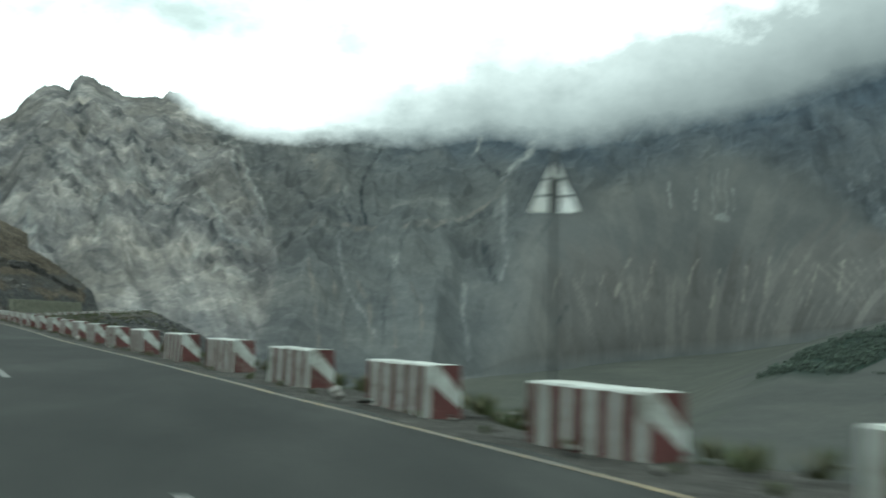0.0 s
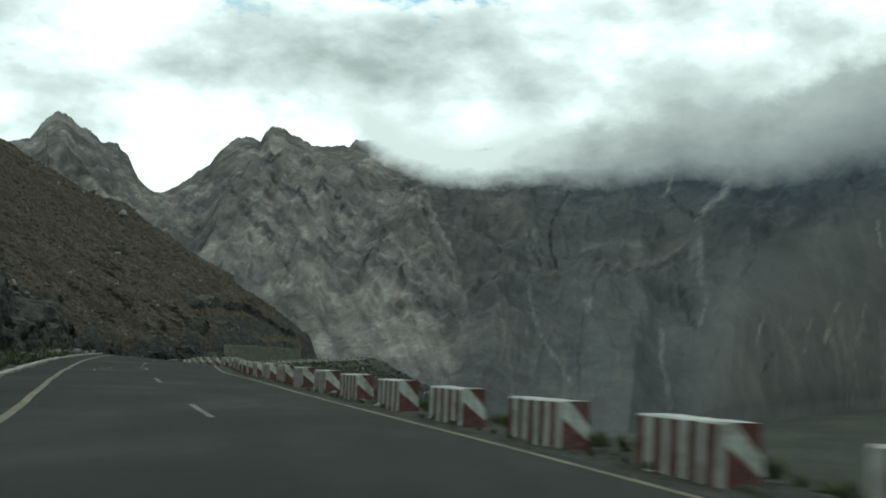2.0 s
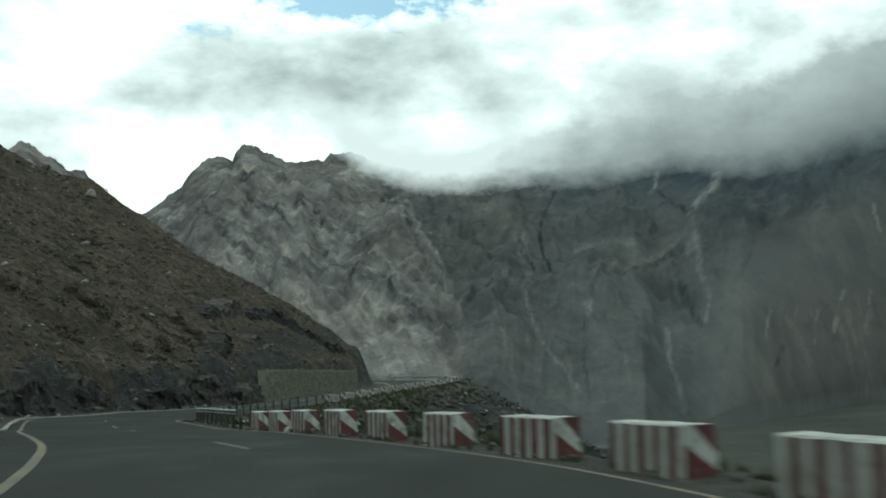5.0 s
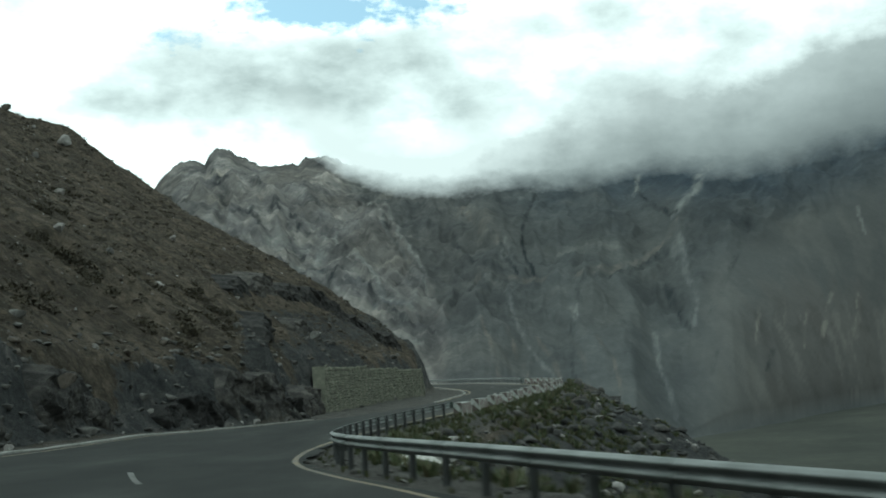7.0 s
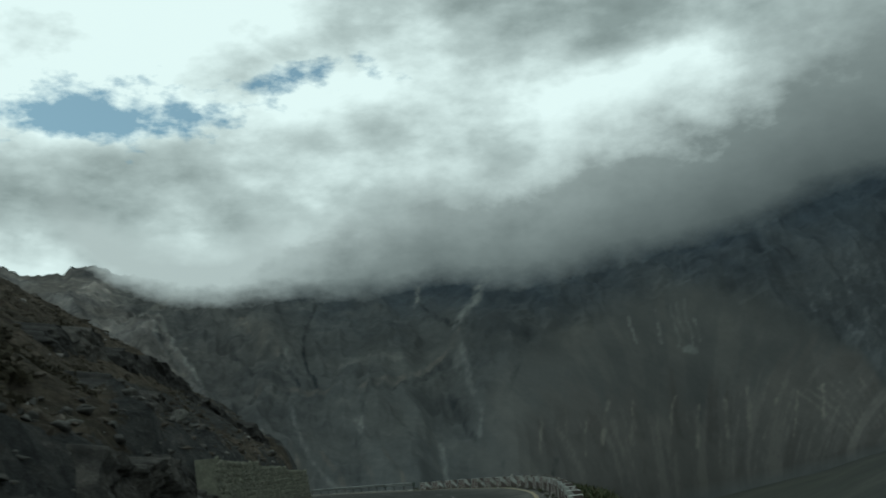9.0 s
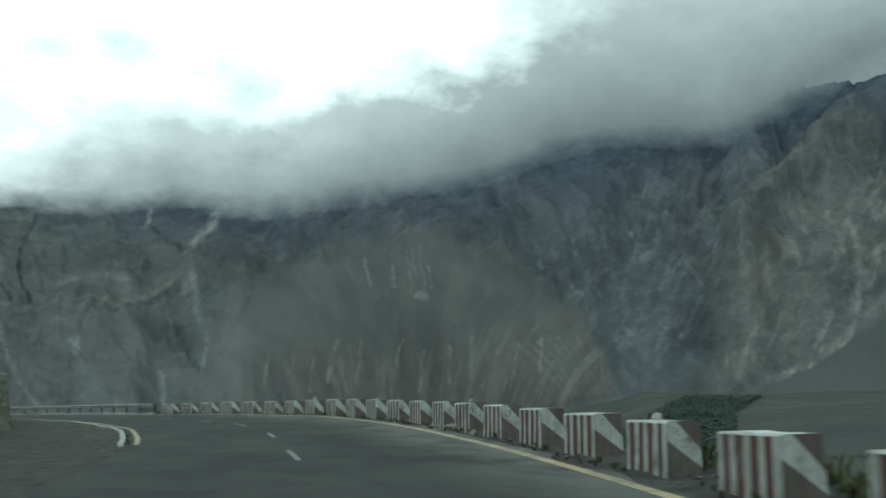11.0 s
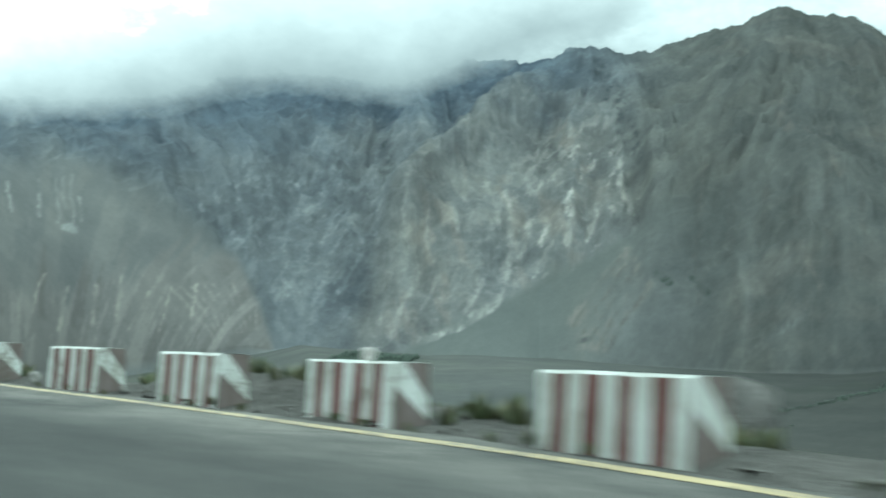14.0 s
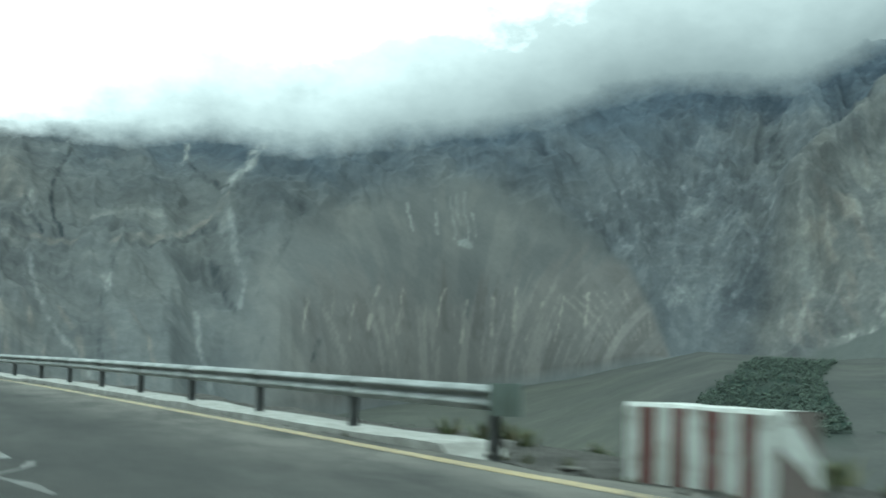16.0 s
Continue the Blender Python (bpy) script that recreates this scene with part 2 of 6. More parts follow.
def mountain_material():
    """Bare rock and scree far off: the vertices store each rock zone's tint, with gully shade and haze."""
    m, nt, b, pos, obj = material("mountain_rock", 1.0, 0.0, 0.0)
    zone = nt.nodes.new("ShaderNodeAttribute")
    zone.attribute_name = "zone"
    n1 = noise_fac(nt, stretched(nt, pos, 1, 1, 0.55), 0.013, 8.0, 0.62, 0.0)
    n2 = noise_fac(nt, stretched(nt, pos, 1, 1, 0.6), 0.085, 7.0, 0.72, 0.0)
    n3 = noise_fac(nt, pos, 0.0048, 5.0, 0.55)
    fleck = noise_fac(nt, pos, 0.22, 4.0, 0.7)
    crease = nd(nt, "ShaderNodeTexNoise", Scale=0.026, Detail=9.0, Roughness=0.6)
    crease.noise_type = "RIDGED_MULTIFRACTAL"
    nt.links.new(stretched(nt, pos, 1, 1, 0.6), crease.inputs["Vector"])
    rugged = nt.nodes.new("ShaderNodeAttribute")
    rugged.attribute_name = "rugged"
    rg = rugged.outputs["Fac"]
    rr = math_node(nt, "MULTIPLY", rg, rg)
    flake = nd(nt, "ShaderNodeTexNoise", Scale=0.085, Detail=7.0, Roughness=0.62)
    flake.noise_type = "RIDGED_MULTIFRACTAL"
    nt.links.new(stretched(nt, pos, 1, 1, 0.75), flake.inputs["Vector"])
    c = zone.outputs["Color"]
    c = mix(nt, math_node(nt, "ADD", math_node(nt, "MULTIPLY", rr, 0.55), 0.14), c, ramp(nt, n2, ((0.3, (0.62, 0.63, 0.65)), (0.5, (0.95, 0.95, 0.95)), (0.62, (1.12, 1.11, 1.1)), (0.8, (1.7, 1.66, 1.6)))), "MULTIPLY")
    c = mix(nt, math_node(nt, "ADD", math_node(nt, "MULTIPLY", rg, 0.55), 0.25), c, ramp(nt, n1, ((0.3, (0.66, 0.68, 0.70)), (0.5, (1.0, 1.0, 1.0)), (0.7, (1.36, 1.33, 1.27)))), "MULTIPLY")
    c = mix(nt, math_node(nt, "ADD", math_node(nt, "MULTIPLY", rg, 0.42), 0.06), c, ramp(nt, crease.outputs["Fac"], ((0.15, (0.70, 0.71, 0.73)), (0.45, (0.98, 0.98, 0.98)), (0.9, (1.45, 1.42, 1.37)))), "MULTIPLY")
    c = mix(nt, math_node(nt, "ADD", math_node(nt, "MULTIPLY", rg, 0.6), 0.08), c, ramp(nt, n3, ((0.38, (0.72, 0.74, 0.77)), (0.5, (1.0, 1.0, 1.0)), (0.62, (1.2, 1.17, 1.12)))), "MULTIPLY")
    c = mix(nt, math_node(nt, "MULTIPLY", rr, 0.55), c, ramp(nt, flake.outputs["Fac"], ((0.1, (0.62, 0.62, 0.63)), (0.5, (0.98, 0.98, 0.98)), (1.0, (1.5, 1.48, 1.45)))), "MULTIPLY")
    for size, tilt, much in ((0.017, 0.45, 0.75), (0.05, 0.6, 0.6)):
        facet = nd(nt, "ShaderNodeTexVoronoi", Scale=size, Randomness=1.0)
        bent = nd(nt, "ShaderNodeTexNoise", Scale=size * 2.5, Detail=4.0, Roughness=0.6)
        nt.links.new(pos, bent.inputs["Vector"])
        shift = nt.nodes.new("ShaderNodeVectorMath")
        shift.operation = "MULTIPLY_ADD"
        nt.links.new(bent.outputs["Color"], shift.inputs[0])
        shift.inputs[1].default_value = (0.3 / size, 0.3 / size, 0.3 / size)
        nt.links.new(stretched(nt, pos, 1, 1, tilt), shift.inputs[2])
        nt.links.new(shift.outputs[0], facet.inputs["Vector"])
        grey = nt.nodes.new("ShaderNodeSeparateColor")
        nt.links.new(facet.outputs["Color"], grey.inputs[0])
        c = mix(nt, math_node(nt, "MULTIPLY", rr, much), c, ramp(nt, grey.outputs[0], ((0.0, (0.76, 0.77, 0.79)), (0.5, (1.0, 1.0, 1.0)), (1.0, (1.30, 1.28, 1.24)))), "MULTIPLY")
    c = mix(nt, 0.2, c, ramp(nt, fleck, ((0.3, (0.75, 0.75, 0.75)), (0.55, (1, 1, 1)), (0.8, (1.5, 1.5, 1.48)))), "MULTIPLY")
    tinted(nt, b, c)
    n = nd(nt, "ShaderNodeBump", Distance=7.0)
    nt.links.new(math_node(nt, "MULTIPLY", rg, 0.5), n.inputs["Strength"])
    nt.links.new(math_node(nt, "ADD", math_node(nt, "ADD", math_node(nt, "MULTIPLY", n2, 0.5), crease.outputs["Fac"]), math_node(nt, "MULTIPLY", flake.outputs["Fac"], 0.45)), n.inputs["Height"])
    nt.links.new(n.outputs[0], b.inputs["Normal"])
    return m


def leaf_material():
    m, nt, b, pos, obj = material("foliage", 0.9, 0.0, 0.2)
    n1 = noise_fac(nt, pos, 0.05, 4.0, 0.6)
    isl = nt.nodes.new("ShaderNodeNewGeometry").outputs["Random Per Island"]
    s = math_node(nt, "ADD", math_node(nt, "MULTIPLY", n1, 0.6), math_node(nt, "MULTIPLY", isl, 0.4))
    # leaf green paled and greyed: distance haze put into the colour
    tinted(nt, b, ramp(nt, s, ((0.25, (0.030, 0.040, 0.032)), (0.5, (0.044, 0.058, 0.047)), (0.8, (0.066, 0.084, 0.063)))))
    return m


def grass_material():
    m, nt, b, pos, obj = material("dry_grass", 0.9, 0.0, 0.2)
    isl = nt.nodes.new("ShaderNodeNewGeometry").outputs["Random Per Island"]
    tinted(nt, b, ramp(nt, isl, ((0.0, (0.040, 0.058, 0.026)), (0.5, (0.070, 0.080, 0.040)), (1.0, (0.120, 0.108, 0.066)))))
    return m


def cloud_material():
    """A bank of cloud lying on the slopes: light from above and behind is put into its glow, soft below."""
    m = bpy.data.materials.new("cloud")
    m.use_nodes = True
    nt = m.node_tree
    nt.nodes.clear()
    pos = nt.nodes.new("ShaderNodeNewGeometry").outputs["Position"]
    above = nt.nodes.new("ShaderNodeAttribute")
    above.attribute_name = "above"
    lit = nt.nodes.new("ShaderNodeAttribute")
    lit.attribute_name = "lit"
    a = above.outputs["Fac"]
    flat_pos = stretched(nt, pos, 1, 1, 1.5)
    soft = noise_fac(nt, flat_pos, 0.0062, 5.0, 0.55)
    wide = noise_fac(nt, flat_pos, 0.0021, 4.0, 0.5)
    wisp = math_node(nt, "ADD", math_node(nt, "MULTIPLY", soft, 0.5), math_node(nt, "MULTIPLY", wide, 0.5))
    curl = noise_fac(nt, flat_pos, 0.026, 6.0, 0.6)
    fringe = math_node(nt, "ADD", a, math_node(nt, "ADD", math_node(nt, "MULTIPLY", math_node(nt, "SUBTRACT", wisp, 0.5), 1.6), math_node(nt, "MULTIPLY", math_node(nt, "SUBTRACT", curl, 0.5), 1.0)))
    low = ramp(nt, math_node(nt, "ADD", math_node(nt, "MULTIPLY", fringe, 0.5), 0.25), ((0.0, (0, 0, 0)), (0.25, (0.5, 0.5, 0.5)), (0.62, (1, 1, 1))))
    depth = nt.nodes.new("ShaderNodeAttribute")
    depth.attribute_name = "depth"
    q = depth.outputs["Fac"]
    puff = noise_fac(nt, flat_pos, 0.011, 6.0, 0.6)
    ragged = math_node(nt, "ADD", q, math_node(nt, "ADD", math_node(nt, "MULTIPLY", math_node(nt, "SUBTRACT", wide, 0.5), 0.9), math_node(nt, "MULTIPLY", math_node(nt, "SUBTRACT", puff, 0.5), 0.7)))
    top = ramp(nt, math_node(nt, "MULTIPLY", ragged, 0.5), ((0.36, (1, 1, 1)), (0.70, (0, 0, 0))))
    thin = nt.nodes.new("ShaderNodeAttribute")
    thin.attribute_name = "thin"
    worn_edge = math_node(nt, "ADD", math_node(nt, "MULTIPLY", thin.outputs["Fac"], 2.0), math_node(nt, "MULTIPLY", math_node(nt, "SUBTRACT", wisp, 0.5), 2.0))
    side = ramp(nt, math_node(nt, "MULTIPLY", worn_edge, 0.5), ((0.25, (0, 0, 0)), (0.75, (1, 1, 1))))
    alpha = math_node(nt, "MULTIPLY", math_node(nt, "MULTIPLY", low, top), math_node(nt, "MULTIPLY", side, ramp(nt, thin.outputs["Fac"], ((0.0, (0, 0, 0)), (0.15, (1, 1, 1))))))
    billow = math_node(nt, "ADD", math_node(nt, "MULTIPLY", math_node(nt, "SUBTRACT", soft, 0.5), 0.9), math_node(nt, "MULTIPLY", math_node(nt, "SUBTRACT", wide, 0.5), 1.2))
    rise = math_node(nt, "ADD", math_node(nt, "MULTIPLY", math_node(nt, "MAXIMUM", a, 0.0), 0.36), 1.0)
    clumps = math_node(nt, "ADD", math_node(nt, "ADD", math_node(nt, "MULTIPLY", billow, 0.55), math_node(nt, "MULTIPLY", math_node(nt, "SUBTRACT", puff, 0.5), 0.8)), math_node(nt, "ADD", math_node(nt, "MULTIPLY", math_node(nt, "SUBTRACT", curl, 0.5), 0.35), 1.0))
    uneven = math_node(nt, "ADD", math_node(nt, "MULTIPLY", math_node(nt, "MULTIPLY", math_node(nt, "SUBTRACT", lit.outputs["Fac"], 0.22), 2.4, True), 0.65), 0.35)
    clumps = math_node(nt, "ADD", math_node(nt, "MULTIPLY", math_node(nt, "SUBTRACT", clumps, 1.0), uneven), 1.0)
    lum = math_node(nt, "MULTIPLY", math_node(nt, "MULTIPLY", rise, clumps), lit.outputs["Fac"])
    tone = ramp(nt, math_node(nt, "MULTIPLY", lum, 0.5), ((0.05, (0.085, 0.105, 0.115)), (0.15, (0.28, 0.31, 0.31)), (0.35, (0.68, 0.72, 0.70)), (0.8, (1.6, 1.64, 1.59))))
    em = nd(nt, "ShaderNodeEmission", Strength=1.0)
    nt.links.new(tone, em.inputs["Color"])
    tr = nt.nodes.new("ShaderNodeBsdfTransparent")
    mx = nt.nodes.new("ShaderNodeMixShader")
    nt.links.new(alpha, mx.inputs[0])
    nt.links.new(tr.outputs[0], mx.inputs[1])
    nt.links.new(em.outputs[0], mx.inputs[2])
    out = nt.nodes.new("ShaderNodeOutputMaterial")
    nt.links.new(mx.outputs[0], out.inputs["Surface"])
    return m


DARK_STEEL = paint_material("dark_steel", (0.075, 0.08, 0.08), 0.3)
END_PLATE = paint_material("end_plate", (0.10, 0.125, 0.115), 0.35)
ASPHALT = asphalt_material()
YELLOW = paint_material("yellow_line_paint", (0.30, 0.245, 0.13), 0.47)
DULL_YELLOW = paint_material("dull_yellow_paint", (0.175, 0.135, 0.070), 0.50)
WHITE_LINE = paint_material("white_line_paint", (0.125, 0.13, 0.125), 0.50)
SMEAR = paint_material("old_paint_smear", (0.058, 0.062, 0.059), 0.56)
WHITE = paint_material("white_paint", (0.41, 0.43, 0.41), 0.43, (0.2, 0.195, 0.18), 4.0)
RED = paint_material("red_paint", (0.098, 0.036, 0.034), 0.43, (0.15, 0.115, 0.105), 5.0)
FADED = paint_material("faded_red_paint", (0.105, 0.046, 0.042), 0.43, (0.15, 0.125, 0.115), 5.0)
BARE_END = paint_material("weathered_end", (0.115, 0.095, 0.088), 0.42, (0.17, 0.165, 0.15), 4.0)
CONCRETE = concrete_material()
BROWN_ROCK = rock_material("brown_rock", (0.030, 0.026, 0.021), (0.066, 0.056, 0.045), (0.13, 0.115, 0.098))
ROCK = rock_material("grey_rock", (0.030, 0.031, 0.031), (0.075, 0.073, 0.068), (0.17, 0.165, 0.152))
PALE = rock_material("pale_rock", (0.11, 0.105, 0.095), (0.20, 0.19, 0.175), (0.36, 0.35, 0.33))
MASONRY = rock_material("wall_stone", (0.085, 0.088, 0.068), (0.155, 0.156, 0.122), (0.26, 0.255, 0.205), 1.5)
STEEL = steel_material()
SLOPE = terrain_material()
MOUNTAIN = mountain_material()
LEAF = leaf_material()
GRASS = grass_material()
CLOUD = cloud_material()
GRAVEL = rock_material("gravel", (0.06, 0.06, 0.055), (0.115, 0.112, 0.10), (0.19, 0.185, 0.165), 6.0)


# ---- helpers for meshes ----
def mesh_object(name, verts, faces, mat, parent=None, label="", smooth=False, mats=None, index=None):
    me = bpy.data.meshes.new(name)
    me.from_pydata([tuple(v) for v in verts], [], [tuple(f) for f in faces])
    for q in (mats or [mat]):
        me.materials.append(q)
    if index is not None:
        me.polygons.foreach_set("material_index", index)
    if smooth:
        me.polygons.foreach_set("use_smooth", [True] * len(me.polygons))
    me.update()
    ob = new(name, me)
    if parent is not None:
        ob.parent = parent
    if label:
        ob["label"] = label
    return ob


def part(name, bm, mat, parent, label="", smooth=False):
    me = bpy.data.meshes.new(name)
    bm.to_mesh(me)
    bm.free()
    me.materials.append(mat)
    if smooth:
        me.polygons.foreach_set("use_smooth", [True] * len(me.polygons))
    ob = new(name, me)
    ob.parent = parent
    if label:
        ob["label"] = label
    return ob


def grid_mesh(name, X, Y, Z, mat, attrs=None, smooth=True):
    """A sheet from three arrays of one shape; attrs: name -> (array of values or of colours)."""
    n, k = X.shape
    co = np.stack([X, Y, Z], -1).reshape(-1, 3).astype(np.float32)
    i = np.arange(n * k).reshape(n, k)
    f = np.stack([i[:-1, :-1], i[:-1, 1:], i[1:, 1:], i[1:, :-1]], -1).reshape(-1, 4).astype(np.int32)
    me = bpy.data.meshes.new(name)
    me.vertices.add(len(co))
    me.vertices.foreach_set("co", co.ravel())
    me.loops.add(f.size)
    me.loops.foreach_set("vertex_index", f.ravel())
    me.polygons.add(len(f))
    me.polygons.foreach_set("loop_start", np.arange(len(f), dtype=np.int32) * 4)
    me.polygons.foreach_set("use_smooth", np.full(len(f), smooth))
    for key, val in (attrs or {}).items():
        if val.ndim == 3:
            at = me.attributes.new(key, "FLOAT_COLOR", "POINT")
            at.data.foreach_set("color", np.concatenate([val.reshape(-1, 3), np.ones((n * k, 1))], 1).astype(np.float32).ravel())
        else:
            at = me.attributes.new(key, "FLOAT", "POINT")
            at.data.foreach_set("value", val.astype(np.float32).ravel())
    me.update(calc_edges=True)
    me.validate()
    me.materials.append(mat)
    return new(name, me)


def hash2(ix, iy, seed):
    h = (ix.astype(np.int64) * 374761393 + iy.astype(np.int64) * 668265263 + seed * 974634777) & 0x7FFFFFFF
    h = ((h ^ (h >> 13)) * 1274126177) & 0x7FFFFFFF
    h = ((h ^ (h >> 16)) * 1911520717) & 0x7FFFFFFF
    return (h & 0xFFFF) / 65535.0


def value_noise(x, y, seed=0):
    ix, iy = np.floor(x), np.floor(y)
    fx, fy = x - ix, y - iy
    fx, fy = fx * fx * fx * (fx * (fx * 6 - 15) + 10), fy * fy * fy * (fy * (fy * 6 - 15) + 10)
    a, b = hash2(ix, iy, seed), hash2(ix + 1, iy, seed)
    c, d = hash2(ix, iy + 1, seed), hash2(ix + 1, iy + 1, seed)
    return (a + (b - a) * fx) * (1 - fy) + (c + (d - c) * fx) * fy


def fbm(x, y, octaves=5, gain=0.5, seed=0, ridged=False):
    total, amp, norm = 0.0, 1.0, 0.0
    for o in range(octaves):
        n = value_noise(x * 2.03 ** o + 17.3 * o, y * 2.03 ** o - 9.1 * o, seed + o)
        total = total + amp * ((1 - np.abs(2 * n - 1)) if ridged else n)
        norm += amp
        amp *= gain
    return total / norm


def smooth_step(a, b, x):
    t = np.clip((x - a) / (b - a), 0, 1)
    return t * t * (3 - 2 * t)


# ---- the road's line: the row of barrier blocks on the valley side ----
LINE = np.array([
    (69.2, -175.8, -1.85), (63.2, -159.7, -1.64), (57.2, -143.6, -1.43), (51.2, -127.5, -1.22), (45.4, -111.5, -1.03), (39.8, -95.6, -0.93), (34.5, -79.9, -0.77), (28.9, -64.3, -0.58), (23.7, -49.2, -0.40), (18.7, -34.4, -0.28), (14.3, -19.2, -0.13),
    (10.0, -4.0, -0.05), (2.6, 13.5, -0.13), (-2.4, 26.1, -0.40),
    (-7.0, 38.0, -0.50), (-10.3, 48.0, -0.65), (-11.6, 59.0, -0.9), (-11.2, 70.0, -0.95), (-9.5, 80.0, -0.85), (-7.2, 88.0, -0.65),
    (-4.7, 96.5, -0.4), (-1.9, 107.3, -0.1), (0.8, 118.6, 0.1), (2.7, 130.6, 0.3), (3.6, 139.5, 0.35), (3.9, 148.4, 0.4),
    (3.4, 157.2, 0.48), (2.0, 169.8, 0.5), (0.3, 185.0, 0.6), (-2.0, 203.0, 0.7), (-6.5, 225.0, 0.8), (-14.0, 250.0, 0.9), (-25.0, 275.0, 1.0)])
FALL = ((-150, 0.065), (-70, 0.07), (-5, 0.085), (18, 0.055), (27, 0.05), (50, 0.065), (68, 0.06), (85, 0.01), (95, -0.03), (110, -0.055), (145, -0.045), (170, -0.02), (280, -0.02))


def spline(points, step):
    p = np.vstack([2 * points[0] - points[1], points, 2 * points[-1] - points[-2]])
    out = []
    for k in range(1, len(p) - 2):
        for t in np.linspace(0, 1, 24, endpoint=False):
            out.append(0.5 * (2 * p[k] + (p[k + 1] - p[k - 1]) * t + (2 * p[k - 1] - 5 * p[k] + 4 * p[k + 1] - p[k + 2]) * t * t
                              + (3 * p[k] - p[k - 1] - 3 * p[k + 1] + p[k + 2]) * t ** 3))
    out = np.array(out + [p[-2]])
    s = np.concatenate([[0], np.cumsum(np.linalg.norm(np.diff(out[:, :2], axis=0), axis=1))])
    ss = np.arange(0, s[-1], step)
    return np.stack([np.interp(ss, s, out[:, i]) for i in range(3)], 1), ss


EDGE, EDGE_S = spline(LINE, 0.5)
TAN = np.gradient(EDGE[:, :2], axis=0)
TAN /= np.linalg.norm(TAN, axis=1)[:, None]
LEFT = np.stack([-TAN[:, 1], TAN[:, 0]], 1)
CROSS = np.interp(EDGE[:, 1], [a for a, b in FALL], [b for a, b in FALL])
LANE_R, PAVED = 0.92, 9.9      # distances from the block line towards the hill


def lane_right(s):
    return np.interp(s, (0, 150, 215, 230, 290, 320, 360, 500), (1.55, 1.50, 1.28, 1.20, 0.95, 0.90, 0.85, 0.85))


def lane_left(s):
    return np.interp(s, (0, 150, 190, 250, 500), (8.85, 8.85, 9.3, 9.6, 9.45))


def on_road(s, u, lift=0.0):
    """The point at distance s along the block line and u metres from it towards the hill."""
    e = [np.interp(s, EDGE_S, EDGE[:, i]) for i in range(3)]
    n = [np.interp(s, EDGE_S, LEFT[:, i]) for i in range(2)]
    c = np.interp(s, EDGE_S, CROSS)
    return np.stack([e[0] + n[0] * u, e[1] + n[1] * u, e[2] + c * np.clip(u, 0, 12) + lift + 0 * np.asarray(u)], -1)


def station(y):
    return float(np.interp(y, EDGE[:, 1], EDGE_S))


def heading(s):
    return math.atan2(float(np.interp(s, EDGE_S, TAN[:, 1])), float(np.interp(s, EDGE_S, TAN[:, 0])))


S_END = float(EDGE_S[-1]) - 1
# ---- near ground: road bench, hillside and the bank down to the valley ----
TOE = np.array([(-60.0, 215.0), (-25.0, 197.0), (-14.0, 186.0), (-10.2, 170.0), (-9.6, 160.0), (-10.6, 148.0), (-17.9, 111.2), (-20.0, 98.0)])


def lateral(px, py):
    """Signed distance from the block line (positive towards the hill) and the station, on a grid."""
    flat = np.stack([px.ravel(), py.ravel()], 1)
    best_u, best_s, best_d = (np.zeros(len(flat)) for _ in range(3))
    best_d[:] = 1e9
    for k in range(0, len(EDGE), 4):
        d = flat - EDGE[k, :2]
        along = d @ TAN[k]
        across = d @ LEFT[k]
        dist = np.hypot(across, np.maximum(np.abs(along) - 1.01, 0))
        m = dist < best_d
        best_d[m], best_u[m], best_s[m] = dist[m], np.where(np.abs(along[m]) < 1.01, across[m], np.sign(across[m]) * dist[m]), EDGE_S[k] + along[m]
    return best_u.reshape(px.shape), best_s.reshape(px.shape)


def toe_distance(px, py, u):
    """Distance uphill from the foot of the slope."""
    base = u - 11.8
    d = np.full(px.shape, 1e9)
    for a, b in zip(TOE[:-1], TOE[1:]):
        ab = b - a
        t = np.clip(((px - a[0]) * ab[0] + (py - a[1]) * ab[1]) / (ab @ ab), 0, 1)
        d = np.minimum(d, np.hypot(px - a[0] - ab[0] * t, py - a[1] - ab[1] * t))
    tx = np.interp(py, TOE[::-1, 1], TOE[::-1, 0])
    d = np.where(px < tx, d, -d)
    w = smooth_step(92.0, 106.0, py)
    return base * (1 - w) + np.minimum(d, base + 4) * w


